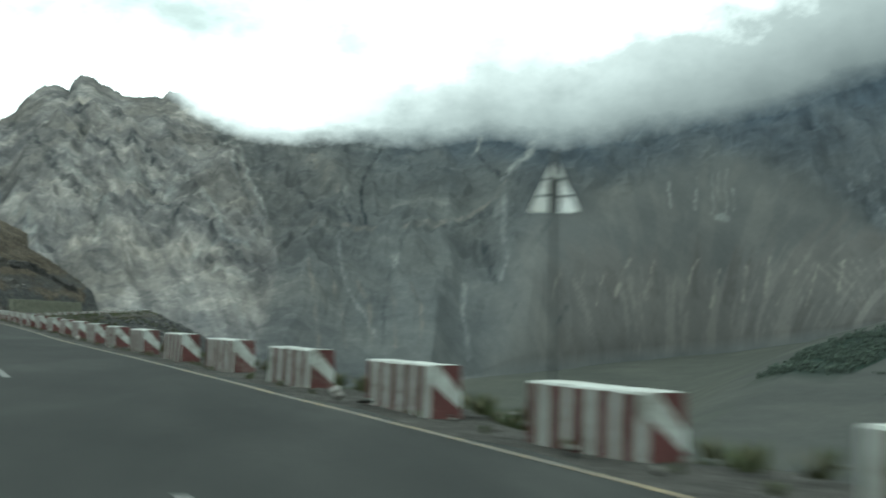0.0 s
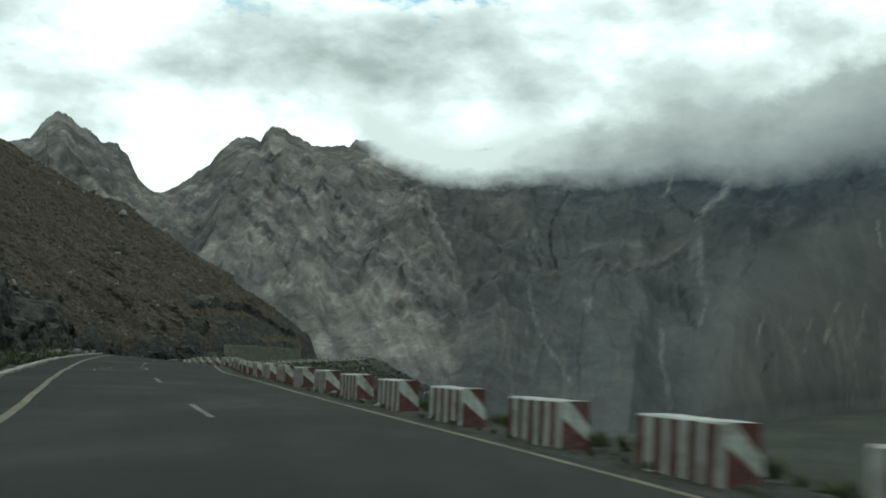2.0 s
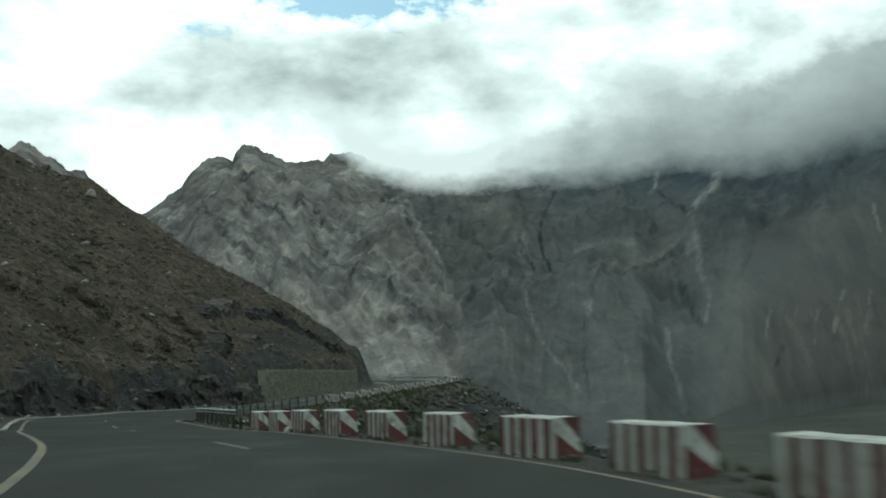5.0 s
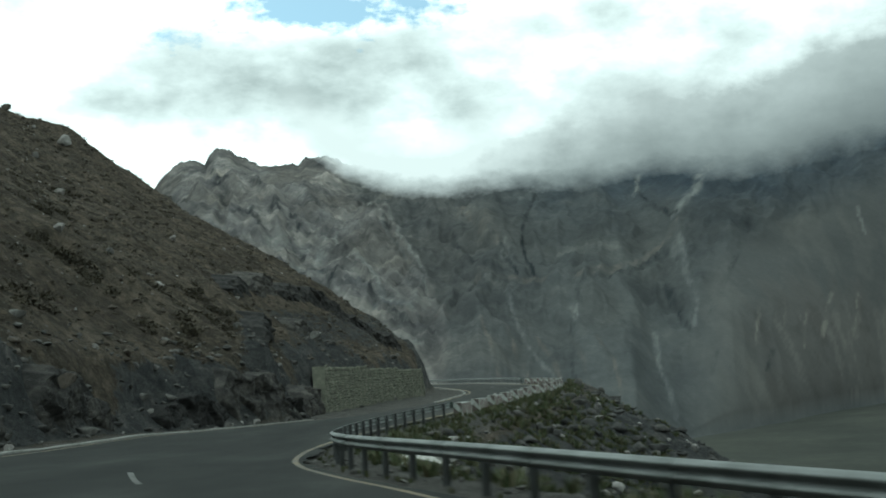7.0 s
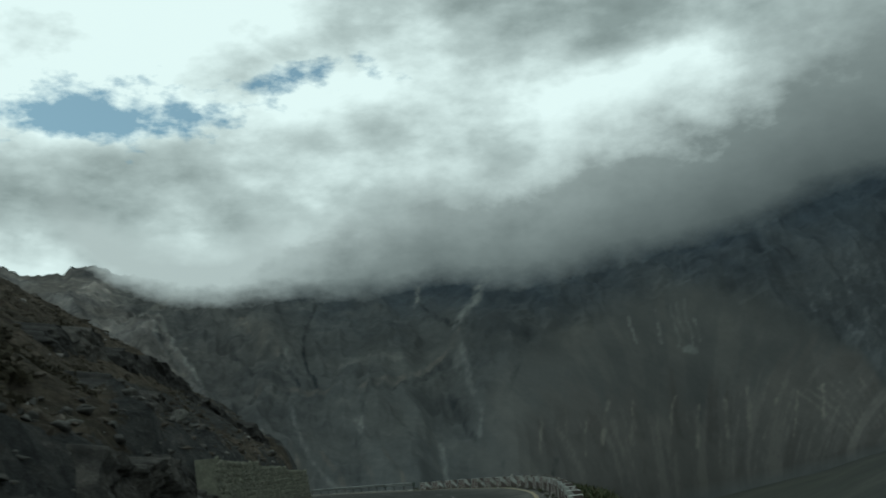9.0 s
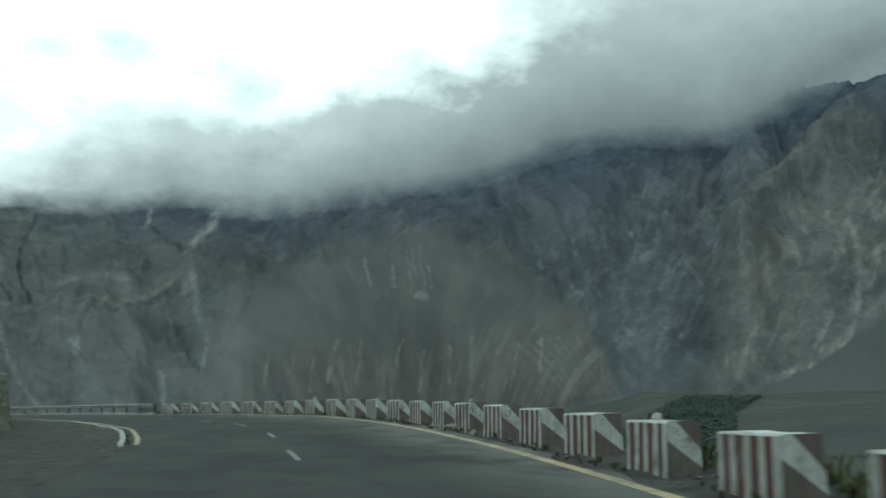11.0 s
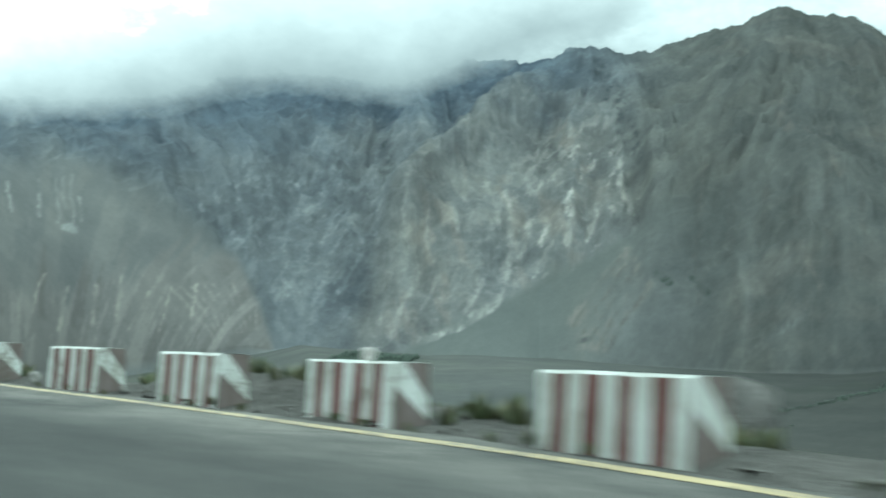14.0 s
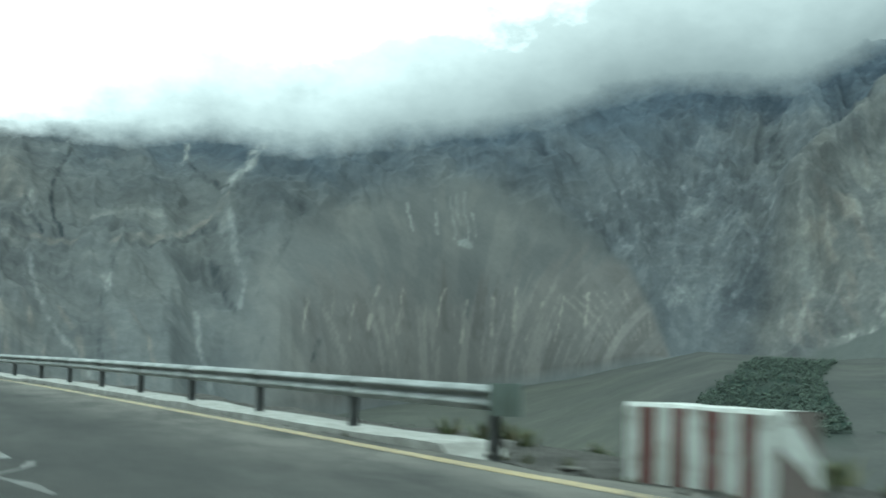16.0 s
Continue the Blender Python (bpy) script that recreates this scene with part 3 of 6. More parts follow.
def near_ground(px, py, detail=True):
    u, s = lateral(px, py)
    sc = np.clip(s, 0, EDGE_S[-1])
    road = np.interp(sc, EDGE_S, EDGE[:, 2]) + np.interp(sc, EDGE_S, CROSS) * np.clip(u, -2.5, 12)
    inland = toe_distance(px, py, u)
    big = fbm(px * 0.02, py * 0.02, 4, 0.5, 3) - 0.5
    mid = fbm(px * 0.11, py * 0.11, 5, 0.55, 11) - 0.5
    crag = fbm(px * 0.22 + 0.7 * py * 0.1, py * 0.22, 5, 0.6, 23, True) - 0.55
    fine = fbm(px * 0.8, py * 0.8, 3, 0.6, 31) - 0.5
    # cut rock face at the foot, then the open slope
    wall = smooth_step(100, 110, py) * (1 - smooth_step(150, 158, py))
    face = (3.0 + 3.0 * (fbm(px * 0.035, py * 0.035, 3, 0.5, 41) - 0.4) + 1.4 * smooth_step(146, 160, py)) * (1 - wall) + 3.6 * wall
    d = np.maximum(inland, 0)
    hill = np.where(inland > 0, face * smooth_step(0, 2.6, inland) + 0.768 * np.maximum(d - 1.5, 0) - 0.0004 * d * d - 1.1 * np.exp(-((d - 32) / 13) ** 2), 0)
    hill = 95 * np.tanh(hill / 95)
    slope_w = smooth_step(0.5, 6, inland)
    hill = hill + slope_w * (big * 9 * smooth_step(5, 50, inland) + mid * 2.6 + fine * 0.7)
    rock = smooth_step(-1.5, 0.5, inland) * (1 - smooth_step(1.8, 5.0, inland - 9 * mid))
    ledge = smooth_step(114, 122, py) * (1 - smooth_step(165, 176, py)) * smooth_step(2, 5, inland + 8 * mid) * (1 - smooth_step(8.5, 11, inland + 5 * mid))
    rock = np.maximum(rock, ledge * 0.6)
    hill = hill + rock * crag * 3.0 * smooth_step(0.2, 1.5, inland) * (1 - 0.7 * wall * (inland < 3))
    # bank below the blocks
    out = np.maximum(-u - 1.7, 0)
    bank = -0.60 * out + (mid * 3.0 + crag * 2.2) * smooth_step(1, 9, out) + fine * 0.7 * smooth_step(0.3, 3, out) + big * 8 * smooth_step(8, 40, out)
    bank = -74 * np.tanh(-bank / 74)
    z = road + np.where(u > 0, hill, bank)
    verge = smooth_step(PAVED, PAVED + 0.7, u) * (1 - slope_w)
    z = z + verge * (fine * 0.22 - 0.02) + ((u < LANE_R) & (u > -2.5)) * (fine * 0.16 - 0.02)
    z = np.where((u > -0.1) & (u < PAVED + 0.1), np.minimum(z, road - 0.10), z)
    rock = np.maximum(rock, smooth_step(0.5, 3, out) * (0.85 + 0.8 * mid))
    heap = np.exp(-((px - 8.0) / 3.0) ** 2 - ((py - 143.5) / 4.0) ** 2)
    z = z + heap * 0.9 * (u < -1.2)
    gravelly = smooth_step(-3.6, -2.2, u) * (1 - smooth_step(PAVED + 0.5, PAVED + 2.2, u))
    gravelly = np.maximum(np.maximum(gravelly, heap), (u > PAVED) * (1 - smooth_step(-0.2, 1.0, inland)) * smooth_step(85, 92, py))
    return z, rock * (1 - gravelly), gravelly


xs = np.concatenate([np.arange(-170, -60, 2.0), np.arange(-60, 40, 0.7), np.arange(40, 75, 1.4), np.arange(75, 200, 4.0)])
ys = np.concatenate([np.arange(-190, -120, 2.5), np.arange(-120, -10, 0.9), np.arange(-10, 190, 0.7), np.arange(190, 300, 2.5)])
GX, GY = np.meshgrid(xs, ys)
GZ, GR, GV = near_ground(GX, GY)
hillside = grid_mesh("ground", GX, GY, GZ, SLOPE, {"rock": GR, "verge": GV})
tagged(hillside, "brown stony mountainside and rubble bank cut by the road", "ground", kind="structure")


def height_at(x, y):
    i = int(np.clip(np.searchsorted(xs, x) - 1, 0, len(xs) - 2))
    j = int(np.clip(np.searchsorted(ys, y) - 1, 0, len(ys) - 2))
    fx, fy = (x - xs[i]) / (xs[i + 1] - xs[i]), (y - ys[j]) / (ys[j + 1] - ys[j])
    return float((GZ[j, i] * (1 - fx) + GZ[j, i + 1] * fx) * (1 - fy) + (GZ[j + 1, i] * (1 - fx) + GZ[j + 1, i + 1] * fx) * fy)


# ---- valley floor and mountains: one sheet round the road, out to the far ridges ----
CENTRE = (0.0, 60.0)
SKYLINE = ((-180, 9), (-60, 10), (-40, 12), (-28, 10.0), (-24.1, 10.7), (-23.3, 11.8), (-22.8, 12.3), (-22.1, 12.0), (-21.7, 11.5), (-21.2, 11.4), (-20.6, 10.9), (-19.8, 10.9), (-19.3, 10.4), (-18.6, 9.1),
           (-18.0, 8.4), (-17.5, 8.4), (-16.6, 8.8), (-15.8, 9.7), (-15.0, 10.2), (-14.4, 11.0), (-13.8, 11.5), (-13.1, 11.7), (-12.4, 11.5), (-12.2, 11.9), (-11.8, 12.2), (-11.0, 12.05),
           (-10.2, 11.7), (-9.6, 11.3), (-8.0, 11.45), (-7.7, 11.3), (-7.3, 11.7), (-6.1, 11.7), (-5.3, 11.3), (-2, 11.3), (10, 11.6), (20, 12), (30, 14), (40, 15.0), (44.3, 14.9), (46.6, 15.0),
           (47.2, 15.25), (47.7, 15.7), (49.2, 15.6), (50.7, 15.25), (52.1, 15.5), (53.5, 16.1), (54.9, 16.5), (56.3, 16.7), (57.0, 17.05), (57.9, 17.4), (58.8, 17.25), (59.4, 16.9), (61.3, 16.7), (62.1, 16.4),
           (63.4, 15.3), (64.4, 15.2), (70, 14.5), (90, 13), (130, 10), (180, 9))
BASE = ((-180, 700, -80), (-45, 800, -80), (-20, 1000, -78), (5, 1050, -76), (9, 1050, -75), (16, 1450, -68), (24, 1850, -52), (29, 2000, -25), (34, 2050, 14), (40, 2000, 6),
        (43, 1950, 8), (46, 1900, 6), (50, 1750, 2), (56, 1600, -4), (60, 1500, 0), (66, 1420, 20), (90, 1200, 0), (130, 900, -60), (180, 700, -80))
az = np.concatenate([np.arange(-180, -42, 4.0), np.arange(-42, -26, 0.5), np.arange(-26, 68, 0.095), np.arange(68, 84, 0.5), np.arange(84, 184, 4.0)])
tt = np.concatenate([np.linspace(-1, 0, 46, endpoint=False), np.linspace(0, 1, 300, endpoint=False), np.linspace(1, 1.6, 14)])
AZ, TT = np.meshgrid(az, tt)
foot_r = np.interp(AZ, [b[0] for b in BASE], [b[1] for b in BASE]) + 160 * (fbm(AZ * 0.12, AZ * 0, 2, 0.4, 5) - 0.5)
foot_z = np.interp(AZ, [b[0] for b in BASE], [b[2] for b in BASE])
sky_az = np.arange(-180, 180.01, 0.1)
sky_el = np.interp(sky_az, [b[0] for b in SKYLINE], [b[1] for b in SKYLINE])
kernel = np.exp(-(np.arange(-70, 71) * 0.1 / 2.6) ** 2)
soft_el = np.convolve(np.pad(sky_el, 70, mode="edge"), kernel / kernel.sum(), mode="valid")
el = np.interp(AZ, sky_az, sky_el) + 0.42 * (fbm(AZ * 2.3, AZ * 0, 6, 0.66, 9) - 0.5)
ridge_r = 2750 + 250 * (fbm(AZ * 0.05, AZ * 0 + 3, 2, 0.5, 7) - 0.5)
ridge_z = ridge_r * np.tan(np.radians(el))
plain_z = ridge_r * np.tan(np.radians(np.interp(AZ, sky_az, soft_el)))
T = np.clip(TT, 0, 1)
R = np.where(TT < 0, foot_r * np.clip(1 + TT, 0.03, 1) ** 1.5, foot_r + (ridge_r - foot_r) * TT)
AR = np.radians(AZ)
PX, PY = CENTRE[0] + R * np.sin(AR), CENTRE[1] + R * np.cos(AR)
power = np.interp(AZ, (-30, -12, 0, 10, 14, 24, 32, 36, 48, 60, 70), (1.0, 0.9, 0.9, 0.95, 0.8, 0.72, 0.9, 1.1, 0.95, 0.8, 0.9))
profile = T ** power
smooth_z = foot_z + (plain_z - foot_z) * profile + (ridge_z - plain_z) * T ** 5
EL = np.degrees(np.arctan2(smooth_z - 1.5, R))          # height angle of the plain slope, to lay out its features
up = np.clip(T * 4, 0, 1) * np.clip((1.03 - T) * 3.2, 0, 1)
arc = AR * 2000
warp_a = fbm(PX / 260, PY / 260 + 7, 4, 0.5, 45) - 0.5


def rays_from(apex, top, seed, across, along):
    """Ridges and gullies that spread downhill from a summit."""
    c = (AZ - apex) / (top - 0.85 * T)
    return (fbm(c * across + 0.8 * warp_a, T * along + warp_a, 5, 0.58, seed, True) - 0.55)


SUMMITS = ((-21.9, 1.1, 1.5), (-11.6, 1.15, 2.4), (4.0, 1.35, 5.5), (22.0, 1.4, 7.0), (37.5, 1.3, 3.2), (48.8, 1.12, 2.6), (59.5, 1.12, 3.6), (80.0, 1.3, 7.0))
weights = [np.exp(-((AZ - a0) / (w0 * 1.6)) ** 2) + 1e-6 for a0, t0, w0 in SUMMITS]
norm_w = sum(weights)
spur = sum(w * rays_from(a0, t0, 51 + 7 * q, 0.16, 0.9) for q, (w, (a0, t0, w0)) in enumerate(zip(weights, SUMMITS))) / norm_w
gully = sum(w * rays_from(a0, t0, 61 + 7 * q, 0.33, 2.8) for q, (w, (a0, t0, w0)) in enumerate(zip(weights, SUMMITS))) / norm_w
rill = sum(w * rays_from(a0, t0, 151 + 7 * q, 0.9, 9.0) for q, (w, (a0, t0, w0)) in enumerate(zip(weights, SUMMITS))) / norm_w
grain = fbm(arc / 46 + 1.4 * T + 2.0 * warp_a, T * 17 + 2 * warp_a, 6, 0.66, 71, True) - 0.55
lump = fbm(PX / 230, PY / 230, 5, 0.55, 81) - 0.5
mound_top = np.interp(AZ, (11.0, 11.8, 13.4, 16, 19.8, 23.6, 26.4, 29.2, 31.2, 32.3, 32.9, 33.6), (-1, 2.1, 4.8, 6.8, 7.9, 8.3, 7.4, 6.0, 4.4, 2.2, 0.6, -2))
rim = np.interp(AZ, (20, 29), (1.0, 0.45))          # the mound's outline is soft on one side
on_mound = smooth_step(-1.4, 1.2, (mound_top - EL + 2.0 * warp_a) / rim) * smooth_step(11.0, 14.0, AZ) * (1 - smooth_step(33, 34, AZ)) * (T > 0)
fan_top = np.interp(AZ, (36, 39.2, 41, 42.9, 45.1, 47, 49.3, 52, 56, 60), (-2, 0.3, 1.4, 2.2, 3.5, 4.5, 5.7, 7.4, 9.8, 11.5))
crest_az = np.interp(EL, (1.4, 4.2, 7.5, 9.3, 11.1, 15.7), (37.0, 38.0, 39.1, 40.9, 42.7, 47.7))
fan = smooth_step(-0.3, 0.4, fan_top - EL + 0.5 * warp_a) * smooth_step(36, 38, AZ) * (1 - smooth_step(47.0, 54.0, AZ - 0.45 * EL + 7 * warp_a))
craggy = (1 - 0.985 * on_mound) * (1 - 0.985 * fan) * np.interp(AZ, (-30, -4, 2, 10, 30, 36, 60), (0.75, 0.68, 0.5, 0.40, 0.55, 0.85, 0.7))
Z = smooth_z + up * craggy * (spur * 150 + gully * np.interp(AZ, (-6, 2), (40, 64)) + grain * 36 + lump * 42) + on_mound * smooth_step(0, 4.5, mound_top - EL) * 14
ribs = (fbm(arc / 26 + 3 * warp_a, T * 1.6, 3, 0.6, 91, True) - 0.5) * on_mound * smooth_step(-3.4, -2.0, EL) * (1 - smooth_step(1.6, 3.2, EL + 1.5 * warp_a))
Z = Z + ribs * 5.0 + 75 * np.exp(-((AZ - crest_az - 0.7) / 1.3) ** 2) * smooth_step(2.5, 7, EL) * (1 - smooth_step(12, 15, EL)) * up
Z = np.where(TT > 1, ridge_z - (TT - 1) * 500, Z)
terrace = smooth_step(22, 30, AZ) * (1 - smooth_step(60, 75, AZ))
flat_z = -80 + (foot_z + 80) * (smooth_step(0.55, 1.0, 1 + TT) * (1 - terrace) + smooth_step(0.10, 0.85, 1 + TT) * terrace) + (fbm(PX / 90, PY / 90, 4, 0.5, 95) - 0.5) * 6
Z = np.where(TT < 0, flat_z, Z)


def green_patch(x, y):
    """Orchards and fields on the valley terrace: 1 inside, 0 outside."""
    a, d = np.degrees(np.arctan2(x + 4, y - 160)), np.hypot(x + 4, y - 160)
    edge = fbm(x / 90, y / 90, 4, 0.55, 107) - 0.5
    left = (a - np.interp(d, (600, 680, 800, 910, 1180), (37.0, 36.6, 36.0, 37.6, 39.0))) / 0.5
    right = (np.interp(d, (600, 690, 810, 930, 1100, 1180), (43.2, 42.9, 42.2, 41.8, 42.4, 42.8)) - a) / 0.35
    return smooth_step(0.0, 0.4, np.minimum(np.minimum(left, right), np.minimum((d - 590) / 60, (1185 - d) / 40)) + 0.9 * edge)


def zone_colours():
    c = np.zeros(AZ.shape + (3,))
    ELV = np.degrees(np.arctan2(Z - 1.5, R))

    def lay(rgb, w):
        w = np.clip(w, 0, 1)[..., None]
        c[:] = c * (1 - w) + np.array(rgb) * w

    wob = 6 * (fbm(PX / 300, Z / 300, 4, 0.55, 101) - 0.5)
    wob2 = fbm(PX / 120 + 5, Z / 120, 5, 0.6, 103) - 0.5
    wob3 = fbm(arc / 45, Z / 45, 4, 0.6, 105) - 0.5
    crumb = fbm(arc / 9 + 3 * wob3, Z / 14, 4, 0.62, 109) - 0.5
    streak = fbm((arc - 0.35 * Z) / 15, Z / 40, 5, 0.62, 111) - 0.5
    streak2 = fbm((arc + 0.3 * Z) / 30, Z / 95, 5, 0.62, 113) - 0.5

    def run(rgb, points, width, strength, crisp=0.0):
        """A strip of other rock, scree or dark gully colour along a line of (azimuth, height angle)."""
        k0, k1 = np.searchsorted(az, (min(p[0] for p in points) - 1.5, max(p[0] for p in points) + 1.5))
        k = slice(int(k0), int(k1))
        bend = 1 - 0.6 * crisp
        wx, wy = AZ[:, k] + bend * (0.36 * wob3[:, k] + 0.3 * wob2[:, k] + 0.10 * crumb[:, k]), EL[:, k] + bend * 0.4 * wob3[:, k]
        d = np.full(wx.shape, 1e9)
        for (a0, e0), (a1, e1) in zip(points[:-1], points[1:]):
            da, de = a1 - a0, e1 - e0
            t = np.clip(((wx - a0) * da + (wy - e0) * de) / (da * da + de * de), 0, 1)
            d = np.minimum(d, np.hypot(wx - a0 - da * t, wy - e0 - de * t))
        w = (TT[:, k] > 0) * (1 - smooth_step(width * 0.35, width * 1.05, d)) * strength * (crisp + (1 - crisp) * (0.25 + 1.1 * smooth_step(-0.16, 0.14, streak[:, k]))) * (0.35 + 0.85 * smooth_step(-0.12, 0.10, crumb[:, k] + 0.25 * crisp))
        w = np.clip(w, 0, 1)[..., None]
        c[:, k] = c[:, k] * (1 - w) + np.array(rgb) * w

    lay((0.208, 0.212, 0.207), T + 2)                                                                          # dark rock wall
    edge_az = np.interp(EL, (-2, 0.4, 3.9, 5.7, 8.1, 10.5), (-1.0, -0.6, -0.5, -1.5, -3.1, -5.4))
    buttress = smooth_step(-40, -30, AZ) * (1 - smooth_step(-0.5, 0.35, AZ - edge_az + wob * 0.14 + 0.5 * wob3))
    lay((0.325, 0.312, 0.298), buttress)                                                                         # pale folded buttress
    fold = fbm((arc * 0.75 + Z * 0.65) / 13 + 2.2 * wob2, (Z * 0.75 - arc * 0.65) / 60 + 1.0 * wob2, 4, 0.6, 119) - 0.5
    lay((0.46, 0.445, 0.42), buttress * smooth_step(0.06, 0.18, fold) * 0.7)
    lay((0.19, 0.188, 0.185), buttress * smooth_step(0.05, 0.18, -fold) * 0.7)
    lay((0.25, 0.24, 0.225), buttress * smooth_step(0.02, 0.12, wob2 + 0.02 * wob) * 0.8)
    lay((0.210, 0.209, 0.201), on_mound)                                                                         # scree mound
    band = np.interp(AZ, (14.6, 16.7, 19.4, 21.1, 23.8, 26.5, 29.0, 33), (2.7, 3.1, 3.0, 2.8, 3.1, 3.7, 4.3, 4.6))
    flute = fbm((arc + (22 - AZ) * 3.0 * (EL - 3)) / 21, Z / 260, 4, 0.6, 117) - 0.5
    low_band = on_mound * (1 - smooth_step(-0.9, 0.9, EL - band + 2.4 * wob2 + 5.0 * flute)) * smooth_step(12, 17, AZ)
    lay((0.248, 0.233, 0.217), low_band * 0.8)
    lay((0.40, 0.372, 0.335), low_band * smooth_step(0.02, 0.14, flute + 0.25 * crumb) * 0.42)
    lay((0.195, 0.182, 0.170), low_band * smooth_step(0.03, 0.14, -flute + 0.25 * crumb) * smooth_step(-0.06, 0.06, wob2) * 0.75)
    lay((0.26, 0.252, 0.235), on_mound * (1 - low_band) * smooth_step(0.03, 0.14, fbm((arc + (22 - AZ) * 3.0 * (EL - 3)) / 34, Z / 200, 5, 0.6, 131) - 0.5) * 0.6)
    blue = smooth_step(-0.4, 0.8, EL - mound_top) * smooth_step(14, 34, AZ + 1.2 * EL) * (1 - smooth_step(-0.5, 0.9, AZ - crest_az + wob * 0.15)) * (1 - on_mound) * (AZ > 12)
    lay((0.180, 0.190, 0.197), blue)                                                                            # blue-grey face
    lay((0.34, 0.35, 0.35), blue * smooth_step(0.07, 0.17, streak) * smooth_step(29, 32, AZ) * smooth_step(0.5, 2.5, EL) * (1 - smooth_step(8, 10.5, EL)) * 0.4)
    lay((0.232, 0.232, 0.222), smooth_step(-0.5, 0.9, AZ - crest_az + wob * 0.15) * (1 - smooth_step(51, 56, AZ + 0.2 * EL + wob * 0.5)))
    slabs = np.exp(-((AZ - 47.5 - 0.25 * (EL - 6)) / 2.6) ** 2) * smooth_step(1, 3, EL) * (1 - smooth_step(10, 13, EL))
    lay((0.50, 0.48, 0.44), slabs * smooth_step(0.05, 0.12, streak + 0.3 * wob2) * 0.95)
    lay((0.34, 0.30, 0.26), smooth_step(0.8, 2.0, AZ - crest_az) * (1 - smooth_step(47, 50, AZ)) * smooth_step(0.02, 0.16, streak2) * (EL < 9) * 0.4)
    lay((0.212, 0.215, 0.20), smooth_step(51, 56, AZ + 0.2 * EL + wob * 0.5))
    lay((0.27, 0.26, 0.235), smooth_step(53, 57, AZ) * smooth_step(0.03, 0.2, wob2 + 0.4 * wob3) * 0.7)
    lay((0.172, 0.180, 0.168), fan)
    # blue haze and shade under the cloud, put into the upper rock's colour
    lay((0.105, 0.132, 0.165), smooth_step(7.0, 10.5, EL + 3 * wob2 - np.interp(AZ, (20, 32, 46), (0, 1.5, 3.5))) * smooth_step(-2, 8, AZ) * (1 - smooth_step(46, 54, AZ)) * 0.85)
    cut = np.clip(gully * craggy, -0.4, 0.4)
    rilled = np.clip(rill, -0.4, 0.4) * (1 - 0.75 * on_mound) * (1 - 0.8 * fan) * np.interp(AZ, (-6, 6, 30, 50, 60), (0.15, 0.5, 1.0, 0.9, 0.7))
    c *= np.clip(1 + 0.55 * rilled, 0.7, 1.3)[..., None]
    c *= np.clip(1 + 0.95 * cut, 0.65, 1.4)[..., None]                                                             # light on ribs and shade in gullies put into the colour
    lay((0.150, 0.152, 0.132), (TT < 0) * 1.0)                                                                   # valley floor
    lay((0.140, 0.141, 0.130), (TT < 0) * smooth_step(26, 33, AZ + 6 * wob2))
    plots = smooth_step(-0.03, 0.05, fbm(PX / 40, PY / 40, 3, 0.5, 121) - 0.5)
    lay((0.058, 0.080, 0.064), green_patch(PX, PY) * (TT < 0.0) * (0.80 + 0.20 * plots))
    lay((0.135, 0.142, 0.120), (TT < 0) * smooth_step(0.08, 0.2, fbm(PX / 70 + 9, PY / 70, 4, 0.6, 123) - 0.5) * smooth_step(24, 30, AZ) * 0.5)
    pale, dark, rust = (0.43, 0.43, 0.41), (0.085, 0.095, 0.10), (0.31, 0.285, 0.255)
    # the forked gully in the dark wall, its ledges and side gullies
    run(pale, ((13.5, 9.8), (12.8, 8.7), (11.8, 7.7)), 0.32, 0.62, 0.2)
    run(pale, ((11.8, 7.7), (11.5, 7.3), (11.8, 6.1), (12.1, 4.3), (12.3, 3.2), (12.1, 2.1)), 0.24, 0.5, 0.15)
    run((0.30, 0.30, 0.285), ((12.1, 4.6), (11.5, 5.6), (11.4, 6.6)), 0.3, 0.6)
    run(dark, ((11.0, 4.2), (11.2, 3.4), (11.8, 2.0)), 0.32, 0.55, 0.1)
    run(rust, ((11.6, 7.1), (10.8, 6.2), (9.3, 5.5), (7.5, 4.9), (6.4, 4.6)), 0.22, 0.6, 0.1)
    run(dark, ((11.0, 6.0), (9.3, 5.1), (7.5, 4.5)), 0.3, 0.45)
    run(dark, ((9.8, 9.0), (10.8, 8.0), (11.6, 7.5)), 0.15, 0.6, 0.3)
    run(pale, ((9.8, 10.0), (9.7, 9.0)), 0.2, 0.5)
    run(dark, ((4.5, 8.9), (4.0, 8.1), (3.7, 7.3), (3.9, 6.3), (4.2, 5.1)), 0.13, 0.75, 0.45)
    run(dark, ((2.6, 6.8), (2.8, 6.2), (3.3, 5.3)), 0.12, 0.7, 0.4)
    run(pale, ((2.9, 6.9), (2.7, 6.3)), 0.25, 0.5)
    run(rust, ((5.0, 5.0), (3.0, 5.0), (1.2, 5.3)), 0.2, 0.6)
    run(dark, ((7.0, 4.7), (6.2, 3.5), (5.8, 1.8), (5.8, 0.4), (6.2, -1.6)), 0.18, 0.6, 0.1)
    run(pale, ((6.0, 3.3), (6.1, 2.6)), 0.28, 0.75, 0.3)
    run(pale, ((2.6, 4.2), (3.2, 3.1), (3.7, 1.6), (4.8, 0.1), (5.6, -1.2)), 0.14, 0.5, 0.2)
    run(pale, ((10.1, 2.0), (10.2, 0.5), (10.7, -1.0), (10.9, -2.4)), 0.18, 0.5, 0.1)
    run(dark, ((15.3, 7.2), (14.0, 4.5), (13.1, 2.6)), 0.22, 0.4)
